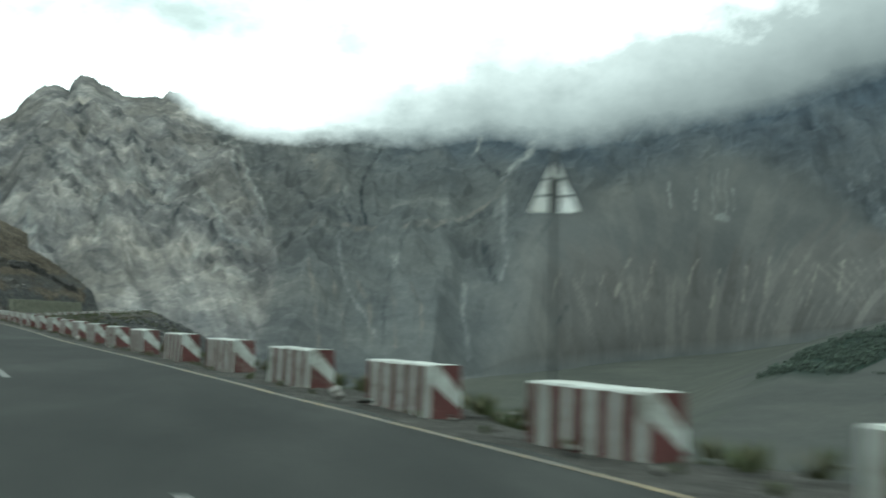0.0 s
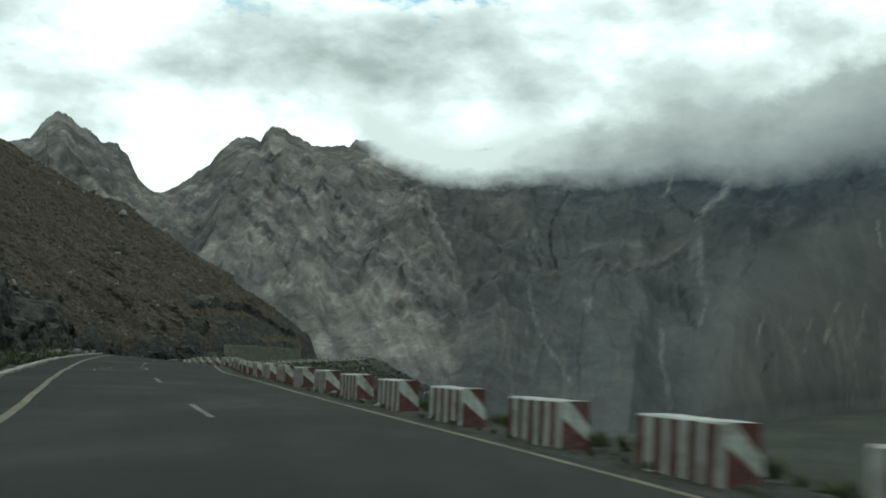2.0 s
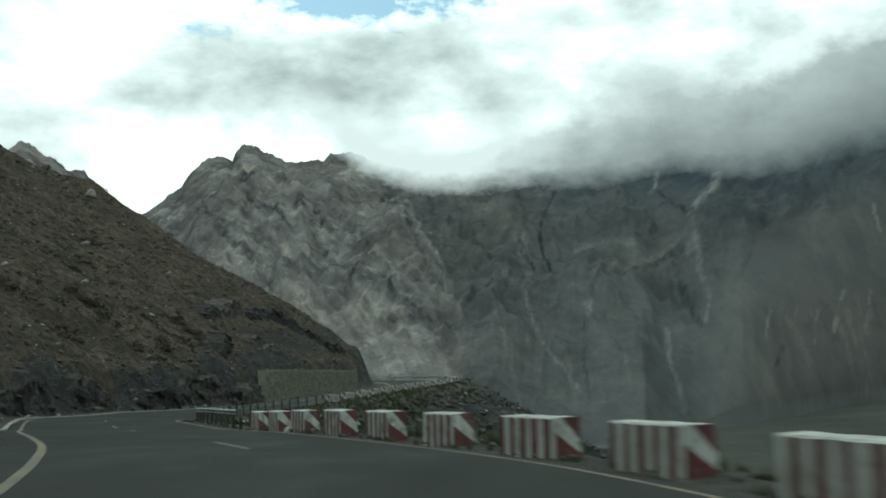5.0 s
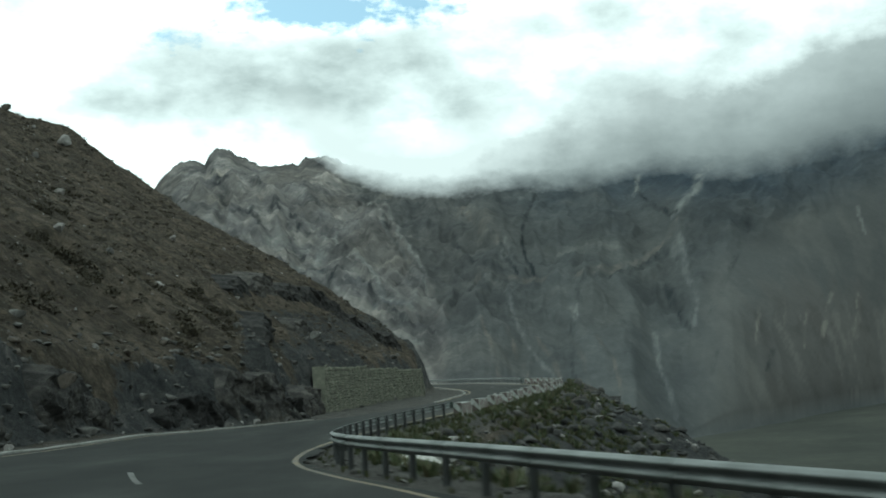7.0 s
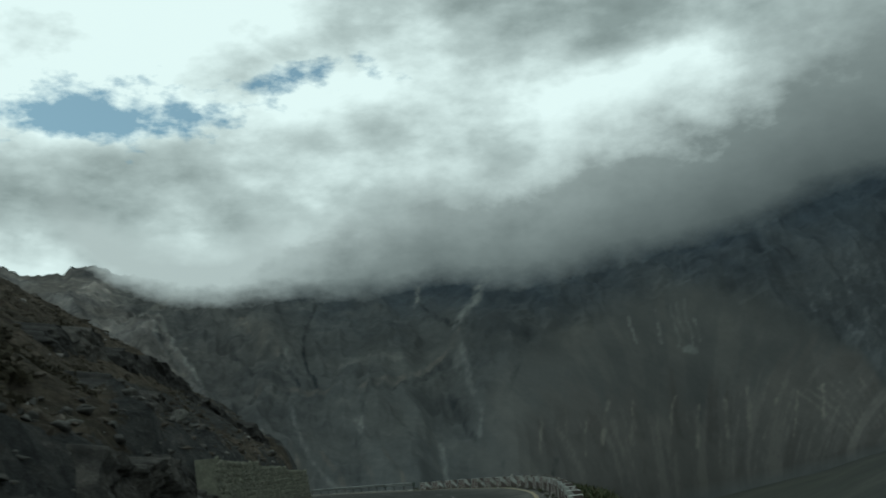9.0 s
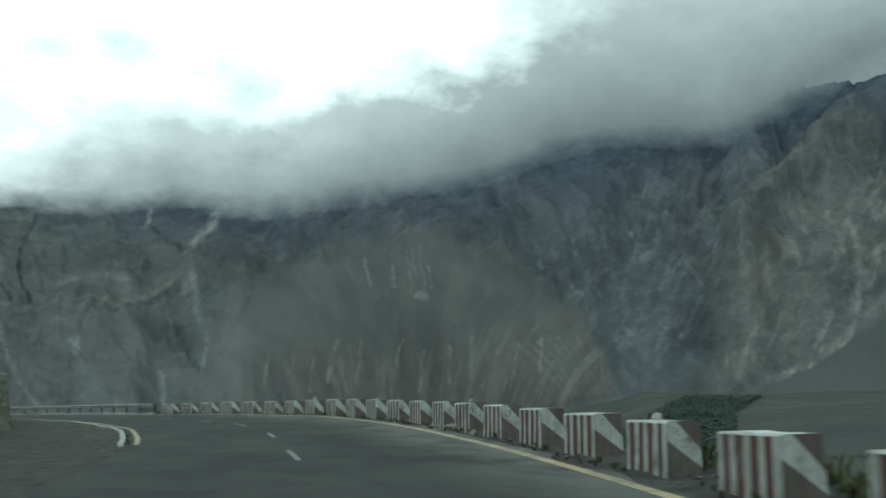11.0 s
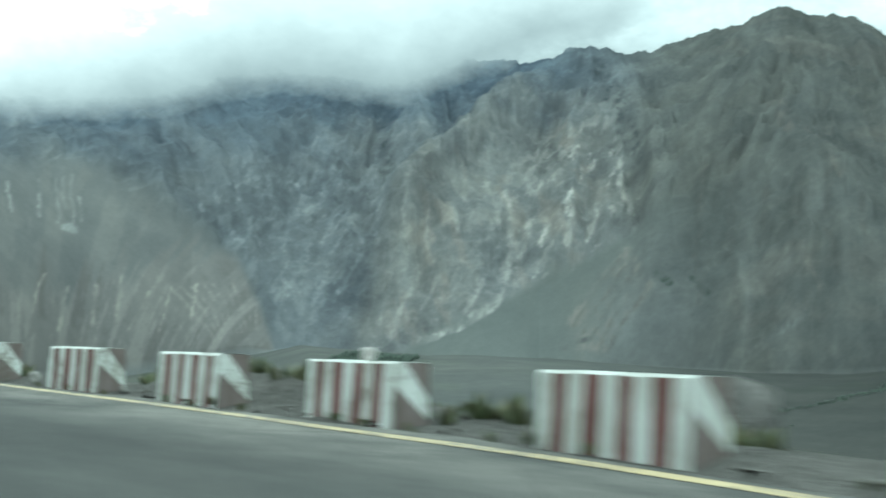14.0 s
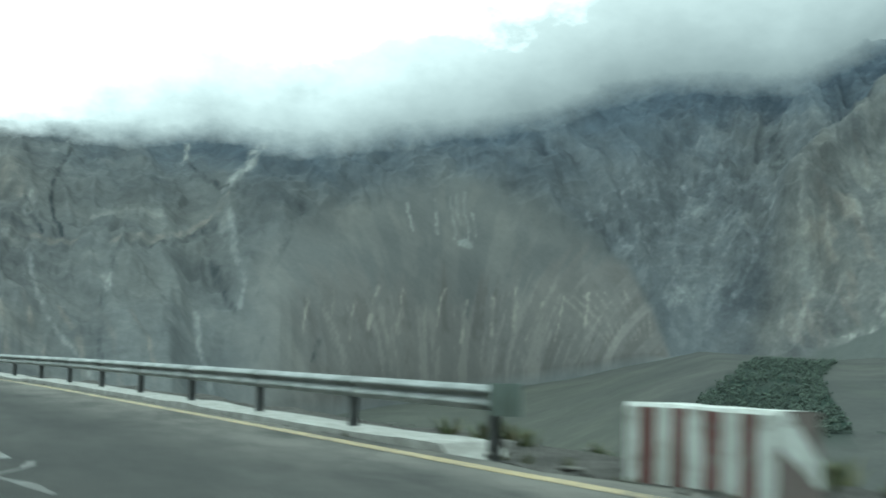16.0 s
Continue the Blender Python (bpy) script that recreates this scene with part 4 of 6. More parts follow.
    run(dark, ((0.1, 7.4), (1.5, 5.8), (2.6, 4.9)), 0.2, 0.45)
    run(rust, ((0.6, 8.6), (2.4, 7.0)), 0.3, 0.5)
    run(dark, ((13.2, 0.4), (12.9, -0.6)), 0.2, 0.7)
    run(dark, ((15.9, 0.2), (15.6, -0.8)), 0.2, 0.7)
    for q in range(5):
        run(rust, ((1.2 + 1.5 * q, 2.6 - 0.2 * q), (2.0 + 1.5 * q, 0.4), (2.4 + 1.5 * q, -1.8)), 0.16, 0.5)
    # folds and chutes of the pale buttress
    run(pale, ((-17.4, 8.2), (-16.8, 7.3), (-15.5, 5.6), (-14.0, 4.1)), 0.45, 0.75)
    run(pale, ((-12.4, 7.6), (-10.1, 5.0), (-10.7, 3.7)), 0.4, 0.55)
    run(pale, ((-9.6, 7.2), (-7.5, 7.5), (-6.1, 7.6)), 0.36, 0.75)
    run(pale, ((-8.2, 6.0), (-7.3, 6.7), (-6.5, 7.4)), 0.45, 0.6)
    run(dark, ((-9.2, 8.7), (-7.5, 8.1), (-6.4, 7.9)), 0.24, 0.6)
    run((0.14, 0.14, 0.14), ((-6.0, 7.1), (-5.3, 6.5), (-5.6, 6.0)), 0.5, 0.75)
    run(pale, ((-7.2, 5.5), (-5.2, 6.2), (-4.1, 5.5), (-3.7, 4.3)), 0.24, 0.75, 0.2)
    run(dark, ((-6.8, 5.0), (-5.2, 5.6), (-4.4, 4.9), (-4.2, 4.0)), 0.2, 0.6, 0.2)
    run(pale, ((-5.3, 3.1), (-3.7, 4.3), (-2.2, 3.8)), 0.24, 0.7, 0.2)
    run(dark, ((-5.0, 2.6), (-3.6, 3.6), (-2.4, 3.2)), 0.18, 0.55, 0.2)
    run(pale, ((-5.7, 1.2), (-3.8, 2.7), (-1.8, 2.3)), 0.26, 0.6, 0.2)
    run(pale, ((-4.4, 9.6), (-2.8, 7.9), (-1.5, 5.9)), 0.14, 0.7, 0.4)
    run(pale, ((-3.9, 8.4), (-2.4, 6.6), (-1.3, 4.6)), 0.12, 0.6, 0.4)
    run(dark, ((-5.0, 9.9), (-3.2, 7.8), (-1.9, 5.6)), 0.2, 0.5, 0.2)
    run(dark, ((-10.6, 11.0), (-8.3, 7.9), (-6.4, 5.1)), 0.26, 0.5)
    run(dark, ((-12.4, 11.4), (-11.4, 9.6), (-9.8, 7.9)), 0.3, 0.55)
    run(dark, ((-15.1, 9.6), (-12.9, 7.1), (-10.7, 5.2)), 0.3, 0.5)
    run(pale, ((-2.0, 9.75), (-1.6, 9.5)), 0.22, 0.9, 0.6)
    run(pale, ((-3.0, 1.0), (-1.6, -0.8), (-0.9, -2.6)), 0.3, 0.5)
    # chutes on the scree mound
    for az_0, el_0, az_1, el_1 in ((22.5, 7.7, 22.7, 5.5), (22.8, 7.8, 22.9, 6.2), (23.2, 7.9, 23.3, 5.2), (21.7, 7.6, 21.9, 5.8), (20.4, 7.4, 20.6, 5.9), (23.6, 7.0, 23.7, 5.6)):
        run((0.36, 0.355, 0.335), ((az_0, el_0), (az_1, el_1)), 0.10, 0.7, 0.3)
    run(pale, ((23.0, 5.3), (23.4, 5.1)), 0.26, 0.75, 0.4)
    run((0.27, 0.262, 0.245), ((17.6, 7.0), (16.8, 5.2), (16.4, 3.4)), 0.5, 0.5)
    for q in range(9):
        run((0.48, 0.445, 0.39), ((28.0 + 0.50 * q, 2.6 + 0.10 * q), (30.4 + 0.24 * q, 0.2 + 0.12 * q)), 0.10, 0.24, 0.0)
    for q in range(13):
        top_el = 2.6 + 0.4 * math.sin(q * 2.3)
        run((0.46, 0.425, 0.37), ((15.4 + 1.15 * q, top_el), (15.2 + 1.13 * q + 0.3 * math.sin(q * 1.7), top_el - 2.0 - 0.6 * math.sin(q * 3.1))), 0.12 + 0.05 * math.sin(q * 5.0), 0.5, 0.0)
    # pale slabs and chutes of the crested face
    for line, width, much in ((((44.9, 5.8), (44.5, 4.2), (43.7, 3.0)), 0.42, 0.85), (((43.2, 3.8), (42.8, 2.9), (42.4, 2.0)), 0.26, 0.6), (((44.4, 8.1), (44.7, 6.2)), 0.2, 0.7), (((45.5, 7.6), (45.3, 5.9)), 0.2, 0.7),
                              (((46.6, 9.6), (47.1, 8.2)), 0.24, 0.7), (((49.9, 8.6), (50.5, 7.5)), 0.22, 0.8), (((47.5, 10.7), (48.5, 9.3)), 0.18, 0.7), (((40.4, 5.1), (39.7, 2.9), (38.6, 0.8)), 0.15, 0.6),
                              (((41.5, 6.8), (42.0, 5.5)), 0.15, 0.6), (((43.5, 8.5), (43.9, 6.7)), 0.16, 0.6), (((42.2, 8.6), (42.4, 7.2)), 0.15, 0.5), (((39.5, 6.6), (39.2, 5.0)), 0.13, 0.5),
                              (((46.2, 7.0), (46.4, 5.4)), 0.18, 0.6), (((47.7, 6.6), (47.2, 5.2)), 0.2, 0.5), (((48.9, 7.4), (48.5, 6.2)), 0.16, 0.5), (((41.0, 3.6), (40.3, 2.2)), 0.14, 0.5)):
        run((0.50, 0.48, 0.44), line, width * 1.15, much * 0.8)
    for line in (((29.2, 7.9), (29.4, 6.5)), ((30.0, 7.6), (30.2, 7.1)), ((32.0, 5.5), (32.8, 5.0)), ((36.8, 5.8), (37.3, 4.8)), ((35.2, 4.9), (35.7, 4.1)), ((31.0, 8.4), (31.2, 7.2)), ((34.0, 8.6), (34.3, 7.4)), ((38.2, 6.4), (37.9, 5.2)),
                 ((33.3, 3.6), (33.9, 3.1)), ((36.6, 3.0), (36.0, 2.2)), ((30.8, 5.9), (31.4, 5.2)), ((35.0, 10.4), (34.5, 9.7))):
        run((0.36, 0.37, 0.375), line, 0.16, 0.65)
    run(dark, ((38.3, 10.4), (38.4, 9.2), (38.9, 7.7)), 0.5, 0.55)
    run(dark, ((49.0, 14.6), (50.2, 12.0), (51.0, 9.6)), 0.7, 0.5)
    run(rust, ((47.0, 11.6), (48.2, 10.0), (49.2, 8.2)), 0.6, 0.5)
    # brown outcrop that breaks through the fan
    for q in range(5):
        run((0.29, 0.265, 0.235), ((50.2 + 0.25 * q, 5.6 - 0.5 * q), (49.0 + 0.22 * q, 4.1 - 0.5 * q), (47.6 + 0.42 * q, 2.2 - 0.3 * q), (47.3 + 0.4 * q, 0.8)), 0.30 + 0.06 * math.sin(q * 2.1), 0.42, 0.0)
        run((0.12, 0.12, 0.11), ((49.9 + 0.25 * q, 5.2 - 0.5 * q), (48.9 + 0.22 * q, 3.7 - 0.5 * q), (47.7 + 0.42 * q, 1.8 - 0.3 * q)), 0.14, 0.35, 0.0)
    run((0.50, 0.48, 0.44), ((46.6, 5.2), (45.3, 4.2), (43.6, 2.5), (42.0, 1.6), (40.2, 0.9)), 0.22, 0.6, 0.1)
    run(dark, ((47.2, 0.8), (48.4, 1.2)), 0.2, 0.5)
    run(rust, ((57.3, 12.9), (57.9, 11.0)), 0.4, 0.6)
    run(rust, ((58.7, 11.0), (60.3, 8.2)), 0.2, 0.5)
    run(rust, ((61.3, 3.9), (63.3, 1.7)), 0.25, 0.5)
    run(rust, ((58.1, 5.5), (59.4, 2.8)), 0.2, 0.5)
    run(pale, ((55.9, 0.9), (58.4, 2.7)), 0.3, 0.35)
    run((0.09, 0.11, 0.09), ((51.5, 4.1), (52.2, 3.8)), 0.22, 0.6)
    run((0.09, 0.11, 0.09), ((53.2, 4.2), (54.0, 3.8)), 0.24, 0.5)
    for q in range(7):
        run((0.20, 0.195, 0.18), ((54.0 + 1.4 * q, 9.5 + 0.8 * math.sin(q * 2.0)), (53.4 + 1.5 * q, 6.0), (53.8 + 1.6 * q, 2.4)), 0.24, 0.45)
    lay((0.36, 0.355, 0.33), np.exp(-((R - foot_r * 0.985) / (6 + 8 * (AZ > 9))) ** 2) * smooth_step(3, 8, AZ) * (1 - smooth_step(31, 33, AZ)) * 0.85)   # track along the foot
    # slight blue of air haze put into the colour
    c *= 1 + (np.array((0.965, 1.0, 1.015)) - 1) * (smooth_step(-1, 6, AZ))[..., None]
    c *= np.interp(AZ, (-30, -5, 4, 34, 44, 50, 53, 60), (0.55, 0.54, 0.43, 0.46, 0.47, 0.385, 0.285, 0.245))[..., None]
    return c


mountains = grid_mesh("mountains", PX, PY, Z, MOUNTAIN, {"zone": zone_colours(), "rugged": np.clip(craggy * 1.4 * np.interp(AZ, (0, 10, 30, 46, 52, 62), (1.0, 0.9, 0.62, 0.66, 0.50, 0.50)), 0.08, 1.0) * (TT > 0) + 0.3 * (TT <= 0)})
tagged(mountains, "bare grey rock mountains and valley floor under low cloud", "mountains", kind="structure")

# ---- cloud lying on the upper slopes ----
CLOUD_BASE = ((-60, 19), (-30, 18), (-12, 15.2), (-8, 13.0), (-6.6, 11.9), (-5.5, 11.2), (-4.2, 10.5), (-2.2, 10.1), (0.2, 10.0), (2.3, 10.2), (4.4, 10.0), (6, 9.85), (8, 9.9), (10, 10.2), (11, 10.4), (13, 9.95), (15, 9.75),
              (17.4, 9.95), (20, 10.4), (22, 10.75), (25, 11.05), (27.5, 11.6), (30, 12.6), (33, 13.1), (36, 12.9), (38.5, 12.75), (41, 13.6), (43.7, 14.7), (46, 15.6), (48.6, 16.1), (51, 16.9), (70, 19))
CLOUD_LIGHT = ((-60, 1.3), (-4, 1.3), (0, 1.1), (4, 0.74), (8, 0.51), (13, 0.43), (20, 0.35), (26, 0.27), (40, 0.25), (46, 0.30), (54, 0.36), (70, 0.42))
CLOUD_DEPTH = ((-60, 2.4), (-5, 2.4), (0, 2.8), (10, 4.6), (20, 6.0), (27, 6.5), (34, 8.2), (42, 10.5), (50, 12.0), (70, 12.0))
caz = np.arange(-34, 86, 0.5)
cel = np.linspace(6.0, 38.0, 90)
CA, CE = np.meshgrid(caz, cel)
above = CE - np.interp(CA, [b[0] for b in CLOUD_BASE], [b[1] for b in CLOUD_BASE])
CR = 1720 + 3 * (CE - 6) + 0 * CA
thick = np.interp(CA, [b[0] for b in CLOUD_DEPTH], [b[1] for b in CLOUD_DEPTH])
light_by_az = np.interp(CA, [b[0] for b in CLOUD_LIGHT], [b[1] for b in CLOUD_LIGHT])
cr = np.radians(CA)


def cloud_sheet(radius, above, fade, label):
    ob = grid_mesh("cloud_bank", CENTRE[0] + radius * np.sin(cr), CENTRE[1] + radius * np.cos(cr), 1.5 + radius * np.tan(np.radians(CE)), CLOUD,
                   {"above": above, "lit": light_by_az, "depth": above / thick, "thin": fade})
    ob.visible_shadow = False
    return tagged(ob, label, "cloud", kind="structure")


cloud_sheet(CR, above, smooth_step(-11, -4, CA) * (1 - smooth_step(47.5, 53.5, CA)), "grey-white cloud bank hanging on the mountain tops")
cloud_sheet(CR + 1450, np.minimum(CE - np.minimum(np.interp(CA, [b[0] for b in CLOUD_BASE], [b[1] for b in CLOUD_BASE]), 16.0) + 1.5, 2.2), smooth_step(36, 42, CA) * (1 - smooth_step(76, 84, CA)), "pale cloud behind the mountain ridge")

# ---- road ----
S0 = 4.0
sr = np.arange(S0, S_END, 1.0)
ur = np.linspace(LANE_R - 0.35, PAVED, 14)
SG, UG = np.meshgrid(sr, ur, indexing="ij")
UG = UG + (lane_right(SG) - LANE_R) * (PAVED - UG) / (PAVED - LANE_R)
UG[:, 0] += (value_noise(sr * 0.9, sr * 0, 3) - 0.5) * 0.5
UG[:, -1] += (value_noise(sr * 0.9, sr * 0 + 9, 4) - 0.5) * 0.3
RP = on_road(SG, UG, 0.0)
RP[..., 2] += (fbm(RP[..., 0] * 0.2, RP[..., 1] * 0.2, 3, 0.5, 5) - 0.5) * 0.004
dusty = smooth_step(station(82), station(98), SG) * (0.16 + 0.84 * (1 - smooth_step(0.8, 3.4, UG)))
road = grid_mesh("road", RP[..., 0], RP[..., 1], RP[..., 2], ASPHALT, {"dust": dusty})
tagged(road, "worn grey asphalt mountain road", "road", kind="structure")


def painted(name, s0, s1, lane, width, mat, label, lift=0.006):
    s = np.arange(s0, s1 + 1e-6, 0.5)
    S, W = np.meshgrid(s, (-width / 2, width / 2), indexing="ij")
    P = on_road(S, lane(S) + W + 0.05 * (value_noise(S * 0.35, S * 0, 17) - 0.5), lift)
    return tagged(grid_mesh(name, P[..., 0], P[..., 1], P[..., 2], mat), label, "road marking", kind="structure")


def lane_middle(s):
    return np.interp(s, (150, 260), (5.9, 5.15))


painted("edge_line", S0, station(84), lane_right, 0.17, DULL_YELLOW, "dull worn yellow edge line along the first blocks and the rail")
painted("edge_line", station(84), S_END, lane_right, 0.22, YELLOW, "worn yellow edge line beside the faded blocks")
painted("edge_line", S0, station(94), lane_left, 0.13, DULL_YELLOW, "worn yellow edge line below the hillside")
painted("edge_line", station(117), S_END, lane_left, 0.18, YELLOW, "worn yellow edge line beyond the retaining wall")
dashes = [10.3 + 15.9 * q for q in range(12)] + [205.5, 217.1, 231.0] + [293.0 + 12.2 * q for q in range(9)]
for s_dash in dashes:
    painted("lane_dash", s_dash, s_dash + 4.3, lane_middle, 0.13, WHITE_LINE, "worn white centre dash on the asphalt")

# smears of old paint on the asphalt
def squiggle(points, width):
    pts = []
    for (x0, y0), (x1, y1) in zip(points[:-1], points[1:]):
        pts += [(x0 + (x1 - x0) * q / 6, y0 + (y1 - y0) * q / 6) for q in range(6)]
    p = np.array(pts + [points[-1]])
    for _ in range(3):
        p[1:-1] = (p[:-2] + p[1:-1] * 2 + p[2:]) / 4
    d = np.gradient(p, axis=0)
    n = np.stack([-d[:, 1], d[:, 0]], 1) / np.hypot(d[:, 0], d[:, 1])[:, None]
    w = width * (0.35 + value_noise(np.arange(len(p)) * 0.5, np.zeros(len(p)), 15))[:, None] / 2
    both = np.stack([p - n * w, p + n * w], 1)
    u, s = lateral(both[..., 0], both[..., 1])
    P = on_road(s, u, 0.005)
    tagged(grid_mesh("paint_smear", P[..., 0], P[..., 1], P[..., 2], SMEAR), "faint winding smear of white paint on the asphalt", "road marking", kind="structure")


squiggle([(16.2, -50.6), (16.9, -52.0), (16.7, -53.0), (17.4, -54.2), (17.3, -55.2), (18.1, -57.4)], 0.08)
squiggle([(12.6, -34.6), (14.6, -41.0), (15.8, -45.1), (17.0, -48.4)], 0.06)
squiggle([(16.2, -47.0), (15.9, -46.0), (16.6, -44.8)], 0.06)
squiggle([(-3.4, 173.6), (-3.5, 172.9), (-3.9, 172.3), (-3.6, 171.6), (-3.4, 170.6)], 0.12)
squiggle([(-4.2, 117.8), (-3.5, 117.4), (-2.8, 117.3), (-1.9, 116.8)], 0.12)
squiggle([(-1.3, 163.2), (-0.6, 163.5), (0.2, 163.6), (0.9, 163.8)], 0.06)
squiggle([(-0.9, 154.2), (-0.1, 154.2), (0.7, 154.5)], 0.07)

# drain and kerb at the foot of the hill
def strip(name, s0, s1, u0, u1, height, mat, label, rough=0.12):
    s = np.arange(s0, s1, 0.8)
    prof = ((u0, -0.4), (u0, height), (u1, height), (u1, -0.4))
    SS, KK = np.meshgrid(s, np.arange(4), indexing="ij")
    UU = np.array([p[0] for p in prof])[KK] + (KK % 3 > 0) * (value_noise(SS * 0.9, SS * 0 + u1, 6) - 0.5) * rough
    HH = np.array([p[1] for p in prof])[KK] + (KK % 3 > 0) * (value_noise(SS * 0.6, SS * 0 + u0, 8) - 0.5) * rough
    HH[0], HH[-1] = -0.4, -0.4
    P = on_road(SS, UU)
    return tagged(grid_mesh(name, P[..., 0], P[..., 1], P[..., 2] + HH, mat, smooth=False), label, "kerb", kind="structure")


strip("kerb", S0, station(90), PAVED + 0.10, PAVED + 0.30, 0.05, CONCRETE, "low broken concrete kerb at the foot of the hill", 0.05)
strip("kerb", station(118), S_END, PAVED + 0.10, PAVED + 0.30, 0.05, CONCRETE, "low concrete kerb beyond the retaining wall", 0.05)


STEP = paint_material("pale_concrete", (0.42, 0.42, 0.39), 0.36, (0.2, 0.2, 0.18), 3.0)
# ---- barrier blocks ----
BL, BW, BH = 2.05, 0.55, 0.74
LONG = 2.62


def block_mesh(name, first_white, mats, seed, length=BL):
    """A painted concrete block: striped long faces, white top, white diagonal band on both ends. Mats: white, red, end."""
    rng = random.Random(seed)
    bm = bmesh.new()
    stripes = 9 if first_white else 10
    ws = [rng.uniform(0.85, 1.15) for _ in range(stripes)]
    xs_ = [0.0]
    for w_ in ws:
        xs_.append(xs_[-1] + w_)
    xs_ = [length * (x / xs_[-1]) - length / 2 for x in xs_]
    zs = [-0.25, 0.0, BH * 0.5, BH - 0.03, BH]
    lean = 0.02

    def jit(a):
        return rng.uniform(-a, a)

    cols = []
    for x in xs_:
        ring = []
        for side in (-1, 1):
            for z in zs:
                inset = 0.03 if z == BH else 0.0
                ring.append(bm.verts.new((x + jit(0.006), side * (BW / 2 - lean * z / BH - inset) + jit(0.006), z + (jit(0.008) if z > 0 else 0))))
        cols.append(ring)
    nz = len(zs)
    for i in range(len(cols) - 1):
        a, b = cols[i], cols[i + 1]
        white = (i % 2 == 0) == first_white
        for side in (0, 1):
            for j in range(nz - 1):
                q = [a[side * nz + j], b[side * nz + j], b[side * nz + j + 1], a[side * nz + j + 1]]
                f = bm.faces.new(q if side == 0 else q[::-1])
                f.material_index = 0 if (white or j == nz - 2) else 1
        f = bm.faces.new([a[nz - 1], b[nz - 1], b[2 * nz - 1], a[2 * nz - 1]])
        f.material_index = 0
    me = bpy.data.meshes.new(name)
    bm.normal_update()
    bm.to_mesh(me)
    bm.free()
    for m_ in mats[:2]:
        me.materials.append(m_)
    return me


def end_mesh(sgn, mats, length=BL):
    """The end of a block with its white diagonal band."""
    bm = bmesh.new()
    x = sgn * (length / 2 + 0.002)
    y0, y1 = -BW / 2, BW / 2
    yt0, yt1 = y0 + 0.05, y1 - 0.05
    pts = {k_: bm.verts.new((x, y, z)) for k_, (y, z) in dict(a=(y0, -0.25), b=(y1, -0.25), c=(y1 - 0.001, 0.03), d=(y0 + 0.01, BH * 0.62), e=(y1 - 0.008, 0.30),
                                                     f=(y0 + 0.16, BH - 0.003), g=(yt0, BH - 0.003), h=(y0 + 0.02, BH - 0.03), i=(yt1, BH - 0.003), j=(y1 - 0.02, BH - 0.03)).items()}
    for keys, mi in (("abcd", 1), ("dcefgh", 0), ("ejif", 1)):
        poly = [pts[q] for q in keys]
        fc = bm.faces.new(poly if sgn > 0 else poly[::-1])
        fc.material_index = mi
    me = bpy.data.meshes.new("end_face")
    bm.normal_update()
    bm.to_mesh(me)
    bm.free()
    for m_ in (mats[0], mats[2]):
        me.materials.append(m_)
    return me


BRIGHT = [block_mesh("body", w, (WHITE, RED, RED), 5 + w + 2 * q) for q in range(2) for w in (False, True)]
LONG_BLOCKS = [block_mesh("body", w, (WHITE, RED, RED), 55 + w + 2 * q, LONG) for q in range(3) for w in (False, True)]
LONG_ENDS = [end_mesh(g, (WHITE, RED, RED), LONG) for g in (-1, 1)]
ENDS = {True: [end_mesh(g, (WHITE, RED, RED)) for g in (-1, 1)], False: [end_mesh(g, (WHITE, FADED, BARE_END)) for g in (-1, 1)]}
DULL = [block_mesh("body", True, (WHITE, FADED, CONCRETE), 31 + q) for q in range(3)]
RING = random.Random(7)


def place_block(s, mesh, bright, ends=None):
    p = on_road(s, -0.02)
    ob = new("barrier_block")
    jl = RING.uniform(-1, 1)
    ob.matrix_world = Matrix.Translation(Vector(p)) @ Matrix.Rotation(heading(s) + math.pi + 0.02 * jl, 4, "Z") @ Matrix.Rotation(0.012 * RING.uniform(-1, 1), 4, "X") @ Matrix.Translation((0, BW / 2, 0))
    body = new("body", mesh)
    body.parent = ob
    for me in ends or ENDS[bright]:
        new("end_face", me).parent = ob
    tagged(ob, "red and white striped concrete barrier block" if bright else "faded red and white striped concrete barrier block with bare end", "barrier block", "row of roadside barrier blocks")
    return ob


first_run = (-127.5, -122.2, -116.8, -111.5, -106.3, -100.9, -95.6, -90.4, -85.1, -79.9, -74.7, -69.5, -64.3, -59.2, -54.2, -49.2, -44.3, -39.3, -34.4, -29.4, -24.3, -19.2, -14.1, -9.0, -4.0, 0.6, 5.0, 9.3,
             13.5, 18.0, 22.2, 26.1)
far_edge = [station(y) for y in first_run]
while far_edge[0] > S0 + 5:
    far_edge.insert(0, far_edge[0] - 5.7)
for i, s in enumerate(far_edge):
    if s < station(3):
        place_block(s - LONG / 2, LONG_BLOCKS[(i * 7 + i // 3) % 6], True, LONG_ENDS)
    else:
        place_block(s - BL / 2, BRIGHT[(i * 7 + i // 3) % 4], True)
second_run = (88.9, 92.7, 96.5, 100.1, 103.7, 107.3, 111.0, 114.7, 118.6, 122.5, 126.5, 130.6, 134.9, 139.5, 144.0, 148.4, 152.9, 157.2, 161.4, 165.6, 169.8)
second = []
for i, y in enumerate(second_run):
    bright = False
    second.append((place_block(station(y) - BL / 2, DULL[i % 3], bright), station(y) - BL / 2))


